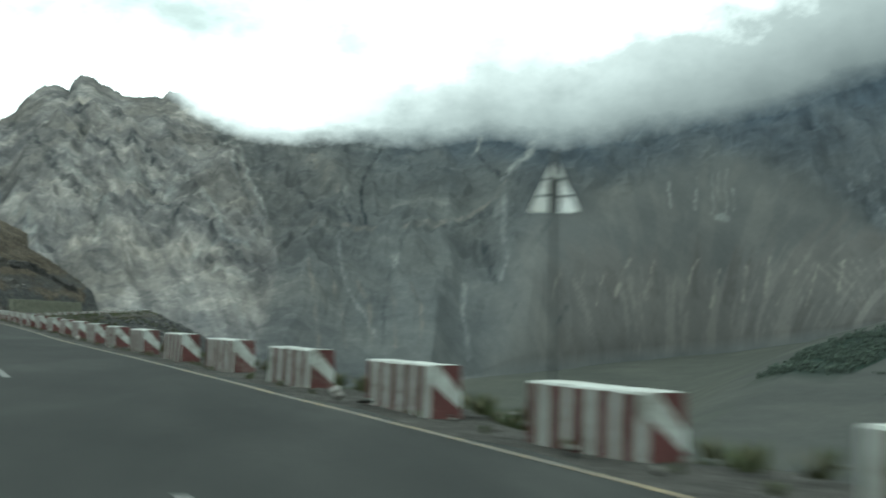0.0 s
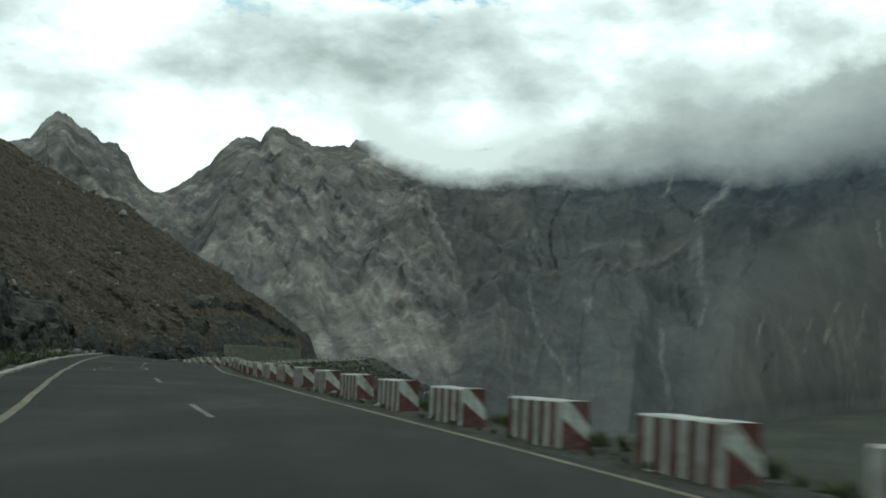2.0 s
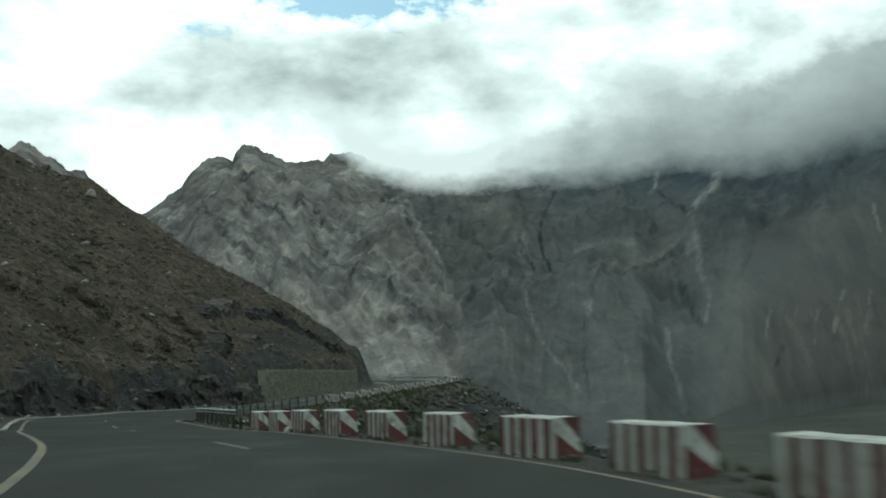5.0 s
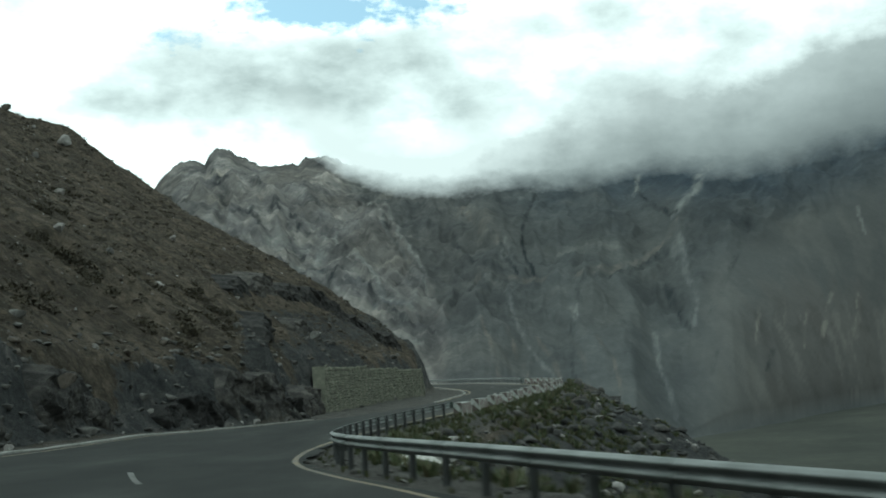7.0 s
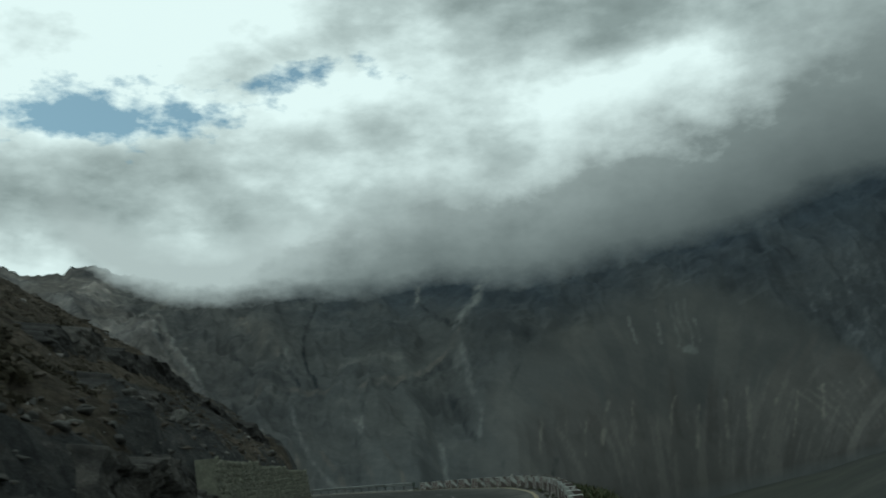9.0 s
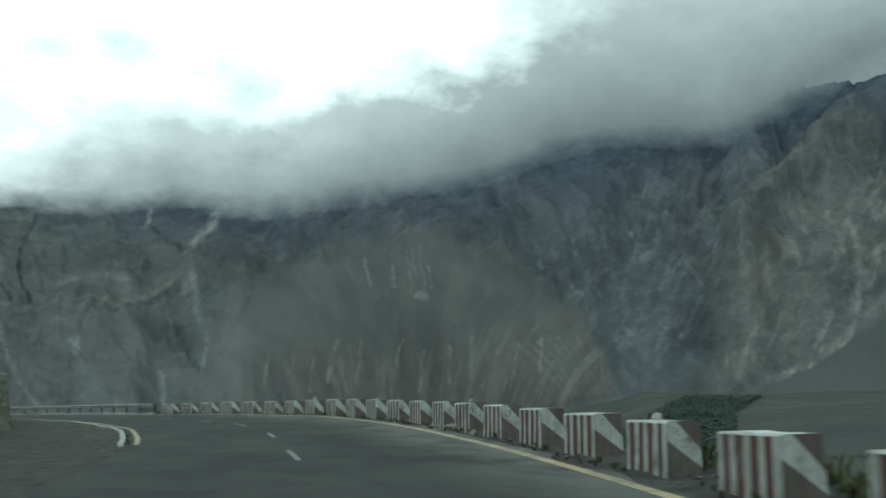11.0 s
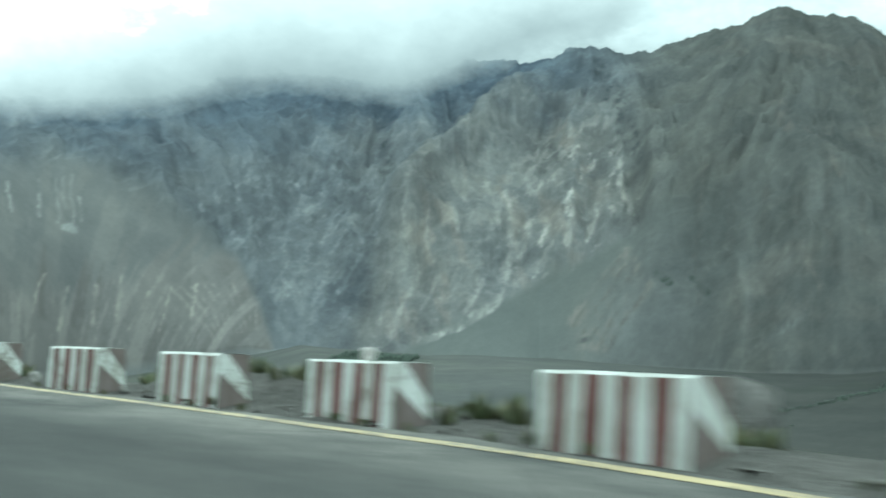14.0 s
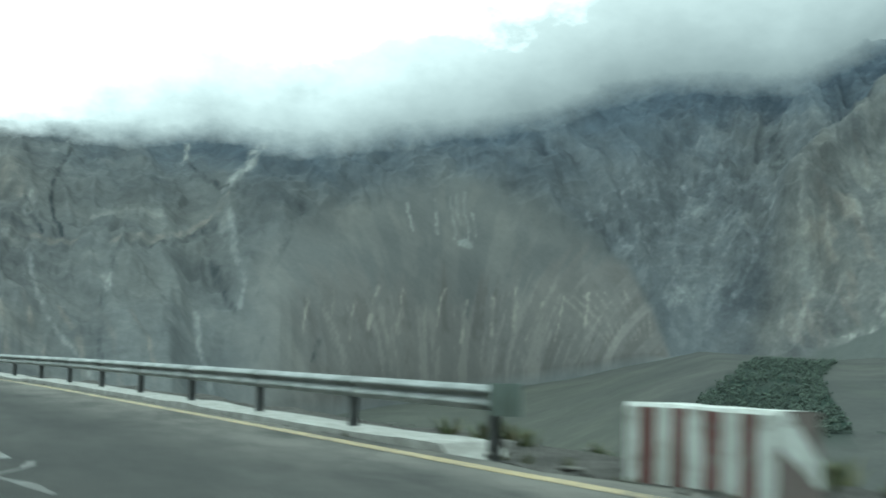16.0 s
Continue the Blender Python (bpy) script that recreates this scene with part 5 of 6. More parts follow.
# ---- stones ----
def stone_mesh(name, seed, rough=0.35, squash=0.7):
    rng = random.Random(seed)
    bm = bmesh.new()
    bmesh.ops.create_icosphere(bm, subdivisions=2, radius=1.0)
    off = Vector((rng.uniform(0, 50), rng.uniform(0, 50), rng.uniform(0, 50)))
    for v in bm.verts:
        n = noise.noise(v.co * 1.1 + off) + 0.5 * noise.noise(v.co * 2.7 + off)
        v.co *= 1 + rough * n
        v.co.z *= squash
    # knock flat facets off
    for _ in range(13):
        d = Vector((rng.uniform(-1, 1), rng.uniform(-1, 1), rng.uniform(-0.6, 1))).normalized()
        lim = rng.uniform(0.30, 0.66)
        for v in bm.verts:
            h = v.co.dot(d)
            if h > lim:
                v.co -= d * (h - lim)
    me = bpy.data.meshes.new(name)
    bm.to_mesh(me)
    bm.free()
    return me


def stuff_of_stones(name, spots, mat, label, category, seed):
    """Many stones joined in one object: spots of (x, y, z, size)."""
    rng = np.random.default_rng(seed)
    shapes = []
    for q in range(6):
        me = stone_mesh("shape", seed + q)
        co = np.zeros(len(me.vertices) * 3)
        me.vertices.foreach_get("co", co)
        fa = np.zeros(len(me.polygons) * 3, dtype=np.int32)
        me.polygons.foreach_get("vertices", fa)
        shapes.append((co.reshape(-1, 3), fa.reshape(-1, 3)))
        bpy.data.meshes.remove(me)
    V, F, base = [], [], 0
    for (x, y, z, r) in spots:
        co, fa = shapes[rng.integers(6)]
        a = rng.uniform(0, 6.28)
        c, s_ = math.cos(a), math.sin(a)
        sc = r * rng.uniform(0.6, 1.7, 3) * np.array((1.15, 1.0, 0.7))
        q = co * sc
        V.append(np.stack([q[:, 0] * c - q[:, 1] * s_ + x, q[:, 0] * s_ + q[:, 1] * c + y, q[:, 2] + z + 0.25 * r], 1))
        F.append(fa + base)
        base += len(co)
    V, F = np.concatenate(V).astype(np.float32), np.concatenate(F).astype(np.int32)
    me = bpy.data.meshes.new(name)
    me.vertices.add(len(V))
    me.vertices.foreach_set("co", V.ravel())
    me.loops.add(F.size)
    me.loops.foreach_set("vertex_index", F.ravel())
    me.polygons.add(len(F))
    me.polygons.foreach_set("loop_start", np.arange(len(F), dtype=np.int32) * 3)
    me.update(calc_edges=True)
    me.materials.append(mat)
    return tagged(new(name, me), label, category, kind="stuff")


rng = np.random.default_rng(4)


def scatter_hill(n, x0, x1, y0, y1, r0, r1, keep):
    out = []
    while len(out) < n:
        x, y = rng.uniform(x0, x1), rng.uniform(y0, y1)
        if keep(x, y):
            r = r0 * (r1 / r0) ** (rng.uniform() ** 2.2)
            out.append((x, y, height_at(x, y), r))
    return out


U_GRID, _ = lateral(GX, GY)
I_GRID = toe_distance(GX, GY, U_GRID)


def grid_value(A, x, y):
    i = int(np.clip(np.searchsorted(xs, x) - 1, 0, len(xs) - 2))
    j = int(np.clip(np.searchsorted(ys, y) - 1, 0, len(ys) - 2))
    return float(A[j, i])


hill_stones = scatter_hill(2600, -40, 40, -100, 30, 0.05, 0.34, lambda x, y: grid_value(I_GRID, x, y) > 2.5)
hill_stones += scatter_hill(11000, -75, -14, 30, 185, 0.05, 0.34, lambda x, y: grid_value(I_GRID, x, y) > 2.5)
stuff_of_stones("scree", hill_stones, BROWN_ROCK, "loose grey stones over the brown slope", "stones", 100)
foot_stones = scatter_hill(1500, -16, 40, -100, 30, 0.06, 0.45, lambda x, y: 0.1 < grid_value(I_GRID, x, y) < 6.0)
foot_stones += scatter_hill(1300, -34, -8, 20, 150, 0.06, 0.42, lambda x, y: 0.2 < grid_value(I_GRID, x, y) < 5.0)
stuff_of_stones("foot_rubble", foot_stones, ROCK, "broken dark grey rubble along the foot of the slope", "stones", 105)
pale_stones = scatter_hill(420, -16, 40, -100, 30, 0.06, 0.34, lambda x, y: -0.8 < grid_value(I_GRID, x, y) < 9.0)
pale_stones += scatter_hill(900, -75, -14, 30, 185, 0.05, 0.30, lambda x, y: grid_value(I_GRID, x, y) > 1.0)
stuff_of_stones("pale_scree", pale_stones, PALE, "pale broken stones over the brown slope", "stones", 110)
bank_stones = scatter_hill(3000, -12, 34, 30, 185, 0.12, 0.8, lambda x, y: -30 < grid_value(U_GRID, x, y) < -2.0)
pale_bank = scatter_hill(420, -12, 34, 30, 150, 0.10, 0.55, lambda x, y: -24 < grid_value(U_GRID, x, y) < -1.8)
stuff_of_stones("pale_rubble", pale_bank, PALE, "pale broken stones down the bank below the bend", "stones", 125)
bank_stones += scatter_hill(900, 0, 75, -115, 30, 0.10, 0.5, lambda x, y: -10 < grid_value(U_GRID, x, y) < -1.6)
stuff_of_stones("rubble", bank_stones, ROCK, "grey rubble down the bank below the road", "stones", 120)

verge = []
for _ in range(2600):
    s = rng.uniform(S0 + 2, station(178))
    u = rng.uniform(-2.2, 0.55)
    p = on_road(s, u)
    verge.append((p[0], p[1], p[2] - 0.02, 0.02 * 6 ** (rng.uniform() ** 2)))
stuff_of_stones("gravel", verge, GRAVEL, "gravel and small stones round the barrier blocks", "gravel", 130)

# boulders that stand out on the slope
STONE = {m.name: [stone_mesh("stone", 200 + 17 * q + len(m.name)) for q in range(3)] for m in (ROCK, PALE, BROWN_ROCK)}
for m in (ROCK, PALE, BROWN_ROCK):
    for me in STONE[m.name]:
        me.materials.append(m)


def boulder(x, y, r, mat, label, z=None, seed=0, name="boulder"):
    ob = new(name, STONE[mat.name][seed % 3])
    zz = height_at(x, y) + 0.25 * r if z is None else z
    ob.matrix_world = Matrix.Translation((x, y, zz)) @ Matrix.Rotation(seed * 2.1, 4, "Z") @ Matrix.Diagonal((r, r * 0.85, r * 0.9, 1))
    return tagged(ob, label, "boulder")


boulder(-54.2, 156.2, 1.5, PALE, "large pale boulder high on the brown slope", seed=1)
boulder(-44.1, 123.7, 1.1, PALE, "pale boulder on the brown slope", seed=2)
boulder(-23.0, 64.2, 0.62, BROWN_ROCK, "reddish-brown boulder on top of the cut rock", 2.15, 5)
boulder(-20.3, 123.8, 0.8, ROCK, "grey boulder above the stone retaining wall", seed=3)
for q, (x, y, r) in enumerate(((-33.2, 104.1, 0.6), (-33.2, 92.5, 0.7), (-24.5, 108.1, 0.6), (-22.5, 100.0, 0.5), (-38.0, 84.0, 0.6), (-30.5, 70.0, 0.6), (-52.0, 140.0, 0.8), (-36.0, 135.0, 0.6), (-48.0, 100.0, 0.6))):
    boulder(x, y, r, ROCK if q % 3 != 1 else PALE, "rough boulder on the stony brown slope", seed=q + 4)
for q, (x, y, r) in enumerate(((-64.7, 143.6, 1.5), (-63.9, 146.0, 1.1), (-63.5, 149.0, 1.9), (-62.6, 153.0, 1.3), (-62.0, 157.1, 2.1), (-60.0, 157.5, 1.2), (-58.2, 156.3, 1.0), (-45.2, 157.0, 0.9), (-33.6, 158.0, 0.8))):
    boulder(x, y, 0.5 * r, BROWN_ROCK if q % 3 else PALE, "weathered boulder of the outcrop on the hill crest", height_at(x, y) + 0.1 * r, q + 1)
rb = random.Random(21)
for q in range(16):
    p = on_road(rb.uniform(station(-16), station(8)), rb.uniform(13.6, 16.2))
    boulder(p[0], p[1], rb.uniform(0.28, 0.62), PALE if q % 4 else ROCK, "pale broken boulder on top of the cut rock", seed=q)
for q in range(14):
    p = on_road(rb.uniform(station(-33), station(-22)), rb.uniform(10.6, 11.6))
    r = rb.uniform(0.16, 0.36)
    boulder(p[0], p[1], r, PALE, "pale fallen stone heaped in the drain", p[2] + 0.2 * r, q, "stone")
for q, (s, u, r, mat) in enumerate(((station(111.0), -0.28, 0.16, PALE), (station(139.5), -0.28, 0.19, PALE), (station(96.5) + 0.2, -0.3, 0.14, PALE), (station(126.5), -0.3, 0.10, PALE))):
    p = on_road(s - 1.05, u)
    boulder(p[0], p[1], r, mat, "pale stone lying on top of a barrier block", p[2] + BH + 0.30 * r, q + 2, "stone")
for q, (y, u, r) in enumerate(((112.2, 0.10, 0.15), (112.6, 0.30, 0.10), (113.0, 0.05, 0.20), (113.3, 0.35, 0.12), (113.6, -0.05, 0.11), (114.0, 0.40, 0.16), (112.9, 0.55, 0.07), (108.6, 0.30, 0.17), (108.9, -0.40, 0.22))):
    p = on_road(station(y) - 1.6, u)
    boulder(p[0], p[1], r, PALE, "white broken stone lying at the foot of a barrier block", p[2] + 0.15 * r, q, "stone")
for q in range(46):
    s = rng.uniform(station(-140), station(176))
    if station(26) < s < station(92):
        continue
    u = rng.uniform(-1.3, 0.5)
    p = on_road(s, u)
    r = rng.uniform(0.09, 0.24)
    boulder(p[0], p[1], r, PALE if q % 3 else ROCK, "broken stone lying beside the barrier blocks", p[2] + 0.2 * r, q, "stone")
for q in range(44):
    s = rng.uniform(station(-70), station(100))
    p = on_road(s, rng.uniform(PAVED + 0.5, PAVED + 2.4))
    r = rng.uniform(0.12, 0.35)
    boulder(p[0], p[1], r, PALE if q % 2 else ROCK, "fallen stone in the drain below the rock face", p[2] + 0.2 * r, q, "stone")


# ---- cut rock standing along the foot of the slope ----
def cells(a, h, wide, tall, seed):
    """Blocky jointed rock: each cell is one tilted facet."""
    r = np.random.default_rng(seed)
    n = int(34 / (wide / 1.5))
    ca, ch = r.uniform(-7, 7, n * 2), r.uniform(-1.5, 6, n * 2)
    off, ta, th = r.uniform(-1, 1, n * 2), r.uniform(-1, 1, n * 2), r.uniform(-1, 1, n * 2)
    d = ((a[..., None] - ca + 0.25 * (h[..., None] - ch)) / wide) ** 2 + ((h[..., None] - ch) / tall) ** 2
    k = np.argmin(d, axis=-1)
    return off[k], ta[k] * (a - ca[k]), th[k] * (h - ch[k])


def rock_face(p0, p1, height, seed, lean=0.22, grain=1.0, label="dark grey cut rock face at the foot of the slope"):
    """A jointed rock face between two points of the slope's foot, its top and ends running back into the ground."""
    rr = np.random.default_rng(seed)
    p0, p1 = np.array(p0), np.array(p1)
    length = float(np.hypot(*(p1 - p0)))
    e = (p1 - p0) / length
    out = np.array((e[1], -e[0]))
    na, nh = int(length / 0.09) + 2, int(height / 0.09) + 12
    ai, hi = np.meshgrid(np.linspace(-0.5, 0.5, na), np.linspace(0, 1.35, nh), indexing="ij")
    a = ai * length
    crest = height * (0.55 + 0.9 * fbm(a / 2.6 + seed, a * 0 + 1.7, 4, 0.55, seed))
    crest = crest * (0.35 + 0.65 * smooth_step(0.5, 0.3, np.abs(ai)))
    h = np.minimum(hi, 1.0) * crest
    o1, t1, t2 = cells(a, h, 1.5 * grain, 1.9 * grain, seed)
    o2, t3, t4 = cells(a + 1, h, 0.6, 0.8, seed + 1)
    depth = 0.34 * o1 + 0.26 * t1 + 0.20 * t2 + 0.09 * o2 + 0.07 * (t3 + t4) + 0.34 * (fbm(a * 1.7, h * 1.7, 5, 0.62, seed + 2) - 0.5)
    for _ in range(1):
        pad = np.pad(depth, 1, mode="edge")
        depth = (pad[:-2, 1:-1] + pad[2:, 1:-1] + pad[1:-1, :-2] + pad[1:-1, 2:] + 2 * depth) / 6
    depth = depth + 0.30 * (fbm(a * 3.1 + 0.6 * h, h * 1.4, 5, 0.68, seed + 3, True) - 0.5)
    back = lean * h + np.maximum(hi - 1, 0) * 9.0 + 1.6 * smooth_step(0.38, 0.5, np.abs(ai))
    x = p0[0] + (p1[0] - p0[0]) * (ai + 0.5) + out[0] * (depth - back)
    y = p0[1] + (p1[1] - p0[1]) * (ai + 0.5) + out[1] * (depth - back)
    foot = np.array([height_at(float(p0[0] + (p1[0] - p0[0]) * (q + 0.5) + out[0] * 0.3), float(p0[1] + (p1[1] - p0[1]) * (q + 0.5) + out[1] * 0.3)) for q in ai[:, 0]])
    z = foot[:, None] - 0.35 + h + 0.35 * np.minimum(hi * 4, 1) + np.maximum(hi - 1, 0) * 1.2
    cx, cy, cz = (p0[0] + p1[0]) / 2, (p0[1] + p1[1]) / 2, float(foot.mean())
    ob = grid_mesh("rock_face", x - cx, y - cy, z - cz, CLIFF, smooth=False)
    ob.location = (cx, cy, cz)
    return tagged(ob, label, "rock face", kind="structure")


CLIFF = rock_material("cut_rock", (0.013, 0.013, 0.013), (0.036, 0.035, 0.033), (0.10, 0.093, 0.083), 1.5)
rc = random.Random(3)
s_c, k_c = station(-75), 0
while s_c < station(106):
    run_c = rc.uniform(5.5, 10.5)
    ends = []
    for s_q in (s_c, s_c + run_c):
        y_q = float(np.interp(s_q, EDGE_S, EDGE[:, 1]))
        ends.append(on_road(s_q, 12.2 + 4.6 * max(0.0, min(1.0, (y_q - 90) / 18)))[:2])
    k_c += 1
    rock_face(ends[0], ends[1], rc.uniform(1.4, 2.9) * (1.25 if y_q < 6 else 0.8 if y_q < 40 else 1.0), 700 + k_c * 5)
    s_c += run_c * rc.uniform(0.75, 0.98) + (rc.random() < 0.2) * 4.0
for q, (a_c, b_c, h_c) in enumerate((((-26.9, 119.0), (-26.0, 127.5), 1.7), ((-26.0, 126.5), (-24.8, 135.5), 2.2), ((-24.9, 134.5), (-22.7, 143.5), 2.0), ((-22.9, 142.5), (-18.6, 151.0), 2.3), ((-19.2, 150.0), (-12.8, 157.0), 2.0), ((-21.6, 121.0), (-20.4, 127.5), 1.2), ((-21.9, 108.5), (-22.6, 116.0), 1.8))):
    rock_face(a_c, b_c, h_c, 900 + q * 5, 0.35, 0.45, "dark broken rock ledge in the brown slope above the wall")

# ---- stepped spillway below the bend ----
spill = new("spillway")
tagged(spill, "pale stepped concrete spillway below the guard rail", "spillway")
for q in range(7):
    p = on_road(station(50.0) + 3.1 * q, -2.3 - 0.12 * q)
    bm = bmesh.new()
    g = bmesh.ops.create_cube(bm, size=1.0)
    for v in g["verts"]:
        v.co = Vector((v.co.x * 2.5, v.co.y * 1.6, v.co.z * 0.5))
    bmesh.ops.bevel(bm, geom=bm.edges[:], offset=0.04, segments=1, affect="EDGES")
    ob = part("step", bm, STEP, spill)
    ob.matrix_local = Matrix.Translation((p[0], p[1], height_at(p[0], p[1]) + 0.12)) @ Matrix.Rotation(heading(station(50.0) + 3.1 * q) + 0.1 * (q % 3 - 1), 4, "Z")


# ---- guard rail ----
def beam_profile():
    pts = []
    for q in range(13):
        h = q / 12
        pts.append((0.045 * math.cos(h * 4 * math.pi) , 0.31 * h))
    return pts


def guard_rail(s0, s1, u, label, spacing=2.0):
    root = new("guard_rail")
    base = on_road(s0, u)
    root.location = base
    tagged(root, label, "guard rail")
    inv = Vector(base)
    prof = beam_profile()
    s = s0
    while s < s1 - 0.5:
        e = min(s + 4.0, s1)
        ss = np.linspace(s, e + 0.06, 6)
        SS, KK = np.meshgrid(ss, np.arange(len(prof)), indexing="ij")
        off = np.array([p[0] for p in prof])[KK]
        P = on_road(SS, u + 0.13 - off + 0.004 * (int(s) % 2))
        hh = np.array([p[1] for p in prof])[KK]
        ob = grid_mesh("beam", P[..., 0] - inv.x, P[..., 1] - inv.y, P[..., 2] + 0.52 + hh - inv.z, STEEL)
        sol = ob.modifiers.new("thickness", "SOLIDIFY")
        sol.thickness = 0.008
        ob.parent = root
        s = e
    s = s0 + 0.3
    while s < s1:
        p = Vector(on_road(s, u)) - inv
        bm = bmesh.new()
        for dx, dy, sx, sy in ((0, 0, 0.012, 0.13), (-0.045, 0.06, 0.10, 0.012), (-0.045, -0.06, 0.10, 0.012)):
            g = bmesh.ops.create_cube(bm, size=1.0)
            for v in g["verts"]:
                v.co = Vector((v.co.x * sx + dx + 0.04, v.co.y * sy + dy, v.co.z * 1.45 + 0.10))
        ob = part("post", bm, DARK_STEEL, root)
        ob.matrix_local = Matrix.Translation(p) @ Matrix.Rotation(heading(s), 4, "Z")
        bm = bmesh.new()
        g = bmesh.ops.create_cube(bm, size=1.0)
        for v in g["verts"]:
            v.co = Vector((v.co.x * 0.09, v.co.y * 0.07 + 0.085, v.co.z * 0.2 + 0.67))
        blk = part("spacer", bm, STEEL, ob)
        s += spacing
    for se, sg in ((s0, -1), (s1, 1)):
        p = Vector(on_road(se, u + 0.1)) - inv
        bm = bmesh.new()
        n = 9
        top, bot = [], []
        for q in range(n):
            a = math.pi * q / (n - 1)
            x, y = sg * 0.38 * math.sin(a), 0.16 * math.cos(a)
            top.append(bm.verts.new((x, y, 0.86)))
            bot.append(bm.verts.new((x, y, 0.48)))
        for q in range(n - 1):
            bm.faces.new((bot[q], bot[q + 1], top[q + 1], top[q]))
        ob = part("end_piece", bm, END_PLATE, root, "grey-green end plate")
        ob.matrix_local = Matrix.Translation(p) @ Matrix.Rotation(heading(se), 4, "Z")
        ob.modifiers.new("thickness", "SOLIDIFY").thickness = 0.01
    return root


guard_rail(station(28.4), station(86.5), -0.05, "galvanised steel guard rail round the inside of the bend")
guard_rail(station(172.0), station(246.0), -0.05, "galvanised steel guard rail at the edge of the drop", 4.0)
strip("rail_footing", station(172.0), station(246.0), -0.42, 0.42, 0.08, CONCRETE, "pale broken concrete footing under the guard rail", 0.1)

# ---- retaining wall of rough stone ----
wa, wb = Vector((-17.8, 111.2, 0)), Vector((-10.6, 148.0, 0))
wall_len = (wb - wa).length
wdir = (wb - wa).normalized()
wnorm = Vector((wdir.y, -wdir.x, 0))
zb0, zb1 = height_at(-16.6, 111.2) - 0.4, height_at(-9.4, 148.0) - 0.4
wall_root = new("retaining_wall")
tagged(wall_root, "grey-green rough stone retaining wall below the slope", "retaining wall", kind="structure")
bm = bmesh.new()
WH = 4.2
pts = []
for (l, h, b) in ((0, 0, 0), (wall_len, 0, 0), (wall_len, WH - 0.9, 0.5), (1.1, WH, 0.55)):
    zz = zb0 + (zb1 - zb0) * l / wall_len
    p = wa + wdir * l - wnorm * b
    pts.append((bm.verts.new((p.x, p.y, zz + h)), bm.verts.new((p.x - wnorm.x * 1.0, p.y - wnorm.y * 1.0, zz + h))))
for q in range(4):
    a, b = pts[q], pts[(q + 1) % 4]
    bm.faces.new((a[0], b[0], b[1], a[1]))
bm.faces.new([p[0] for p in pts][::-1])
bm.faces.new([p[1] for p in pts])
bmesh.ops.recalc_face_normals(bm, faces=bm.faces)
part("core", bm, MASONRY, wall_root)
wall_stones = []
rw = random.Random(12)


def stone_slab(seed):
    r = random.Random(seed)
    bm = bmesh.new()
    n = 6
    ang = sorted((q + r.uniform(-0.28, 0.28)) * 2 * math.pi / n for q in range(n))
    back = [bm.verts.new((0.5 * math.cos(a), -0.1, 0.5 * math.sin(a))) for a in ang]
    front = [bm.verts.new((0.44 * math.cos(a) + r.uniform(-0.02, 0.02), 0.09 + r.uniform(-0.03, 0.03), 0.44 * math.sin(a))) for a in ang]
    tip = bm.verts.new((0, 0.13, 0))
    for q in range(n):
        bm.faces.new((back[q], back[(q + 1) % n], front[(q + 1) % n], front[q]))
        bm.faces.new((front[q], front[(q + 1) % n], tip))
    bmesh.ops.recalc_face_normals(bm, faces=bm.faces)
    me = bpy.data.meshes.new("stone")
    bm.to_mesh(me)
    bm.free()
    me.materials.append(MASONRY)
    return me


SLABS = [stone_slab(300 + q) for q in range(8)]
wyaw = math.atan2(wdir.y, wdir.x) + math.pi


def wall_pieces():
    made = 0
    l = 0.35
    z = 0.15
    joined_v, joined_f = [], []
    while z < WH - 0.1:
        rh = rw.uniform(0.20, 0.31)
        l = rw.uniform(0.1, 0.4)
        while l < wall_len - 0.2:
            w = rw.uniform(0.22, 0.44)
            hmax = WH - 0.9 * l / wall_len
            lo = 1.1 * z / WH
            if lo < l and z + rh * 0.5 < hmax:
                zz = zb0 + (zb1 - zb0) * l / wall_len + z + rh / 2 + rw.uniform(-0.09, 0.09)
                p = wa + wdir * (l + w / 2) - wnorm * (0.55 * (z + rh / 2) / WH) + wnorm * 0.02
                m4 = Matrix.Translation((p.x, p.y, zz)) @ Matrix.Rotation(wyaw, 4, "Z") @ Matrix.Rotation(-0.137, 4, "X") @ Matrix.Rotation(rw.uniform(-0.9, 0.9), 4, "Y") @ Matrix.Diagonal((w * 1.1, 0.55, rh * 1.35, 1))
                me = SLABS[rw.randrange(8)]
                if made < 300:
                    ob = new("stone", me)
                    ob.parent = wall_root
                    ob.matrix_world = m4
                    made += 1
                else:
                    b0 = len(joined_v)
                    joined_v.extend((m4 @ v.co)[:] for v in me.vertices)
                    joined_f.extend(tuple(i + b0 for i in f.vertices) for f in me.polygons)
            l += w
        z += rh
    if joined_v:
        ob = mesh_object("stone_courses", joined_v, joined_f, MASONRY, wall_root)
        tagged(ob, kind="stuff")


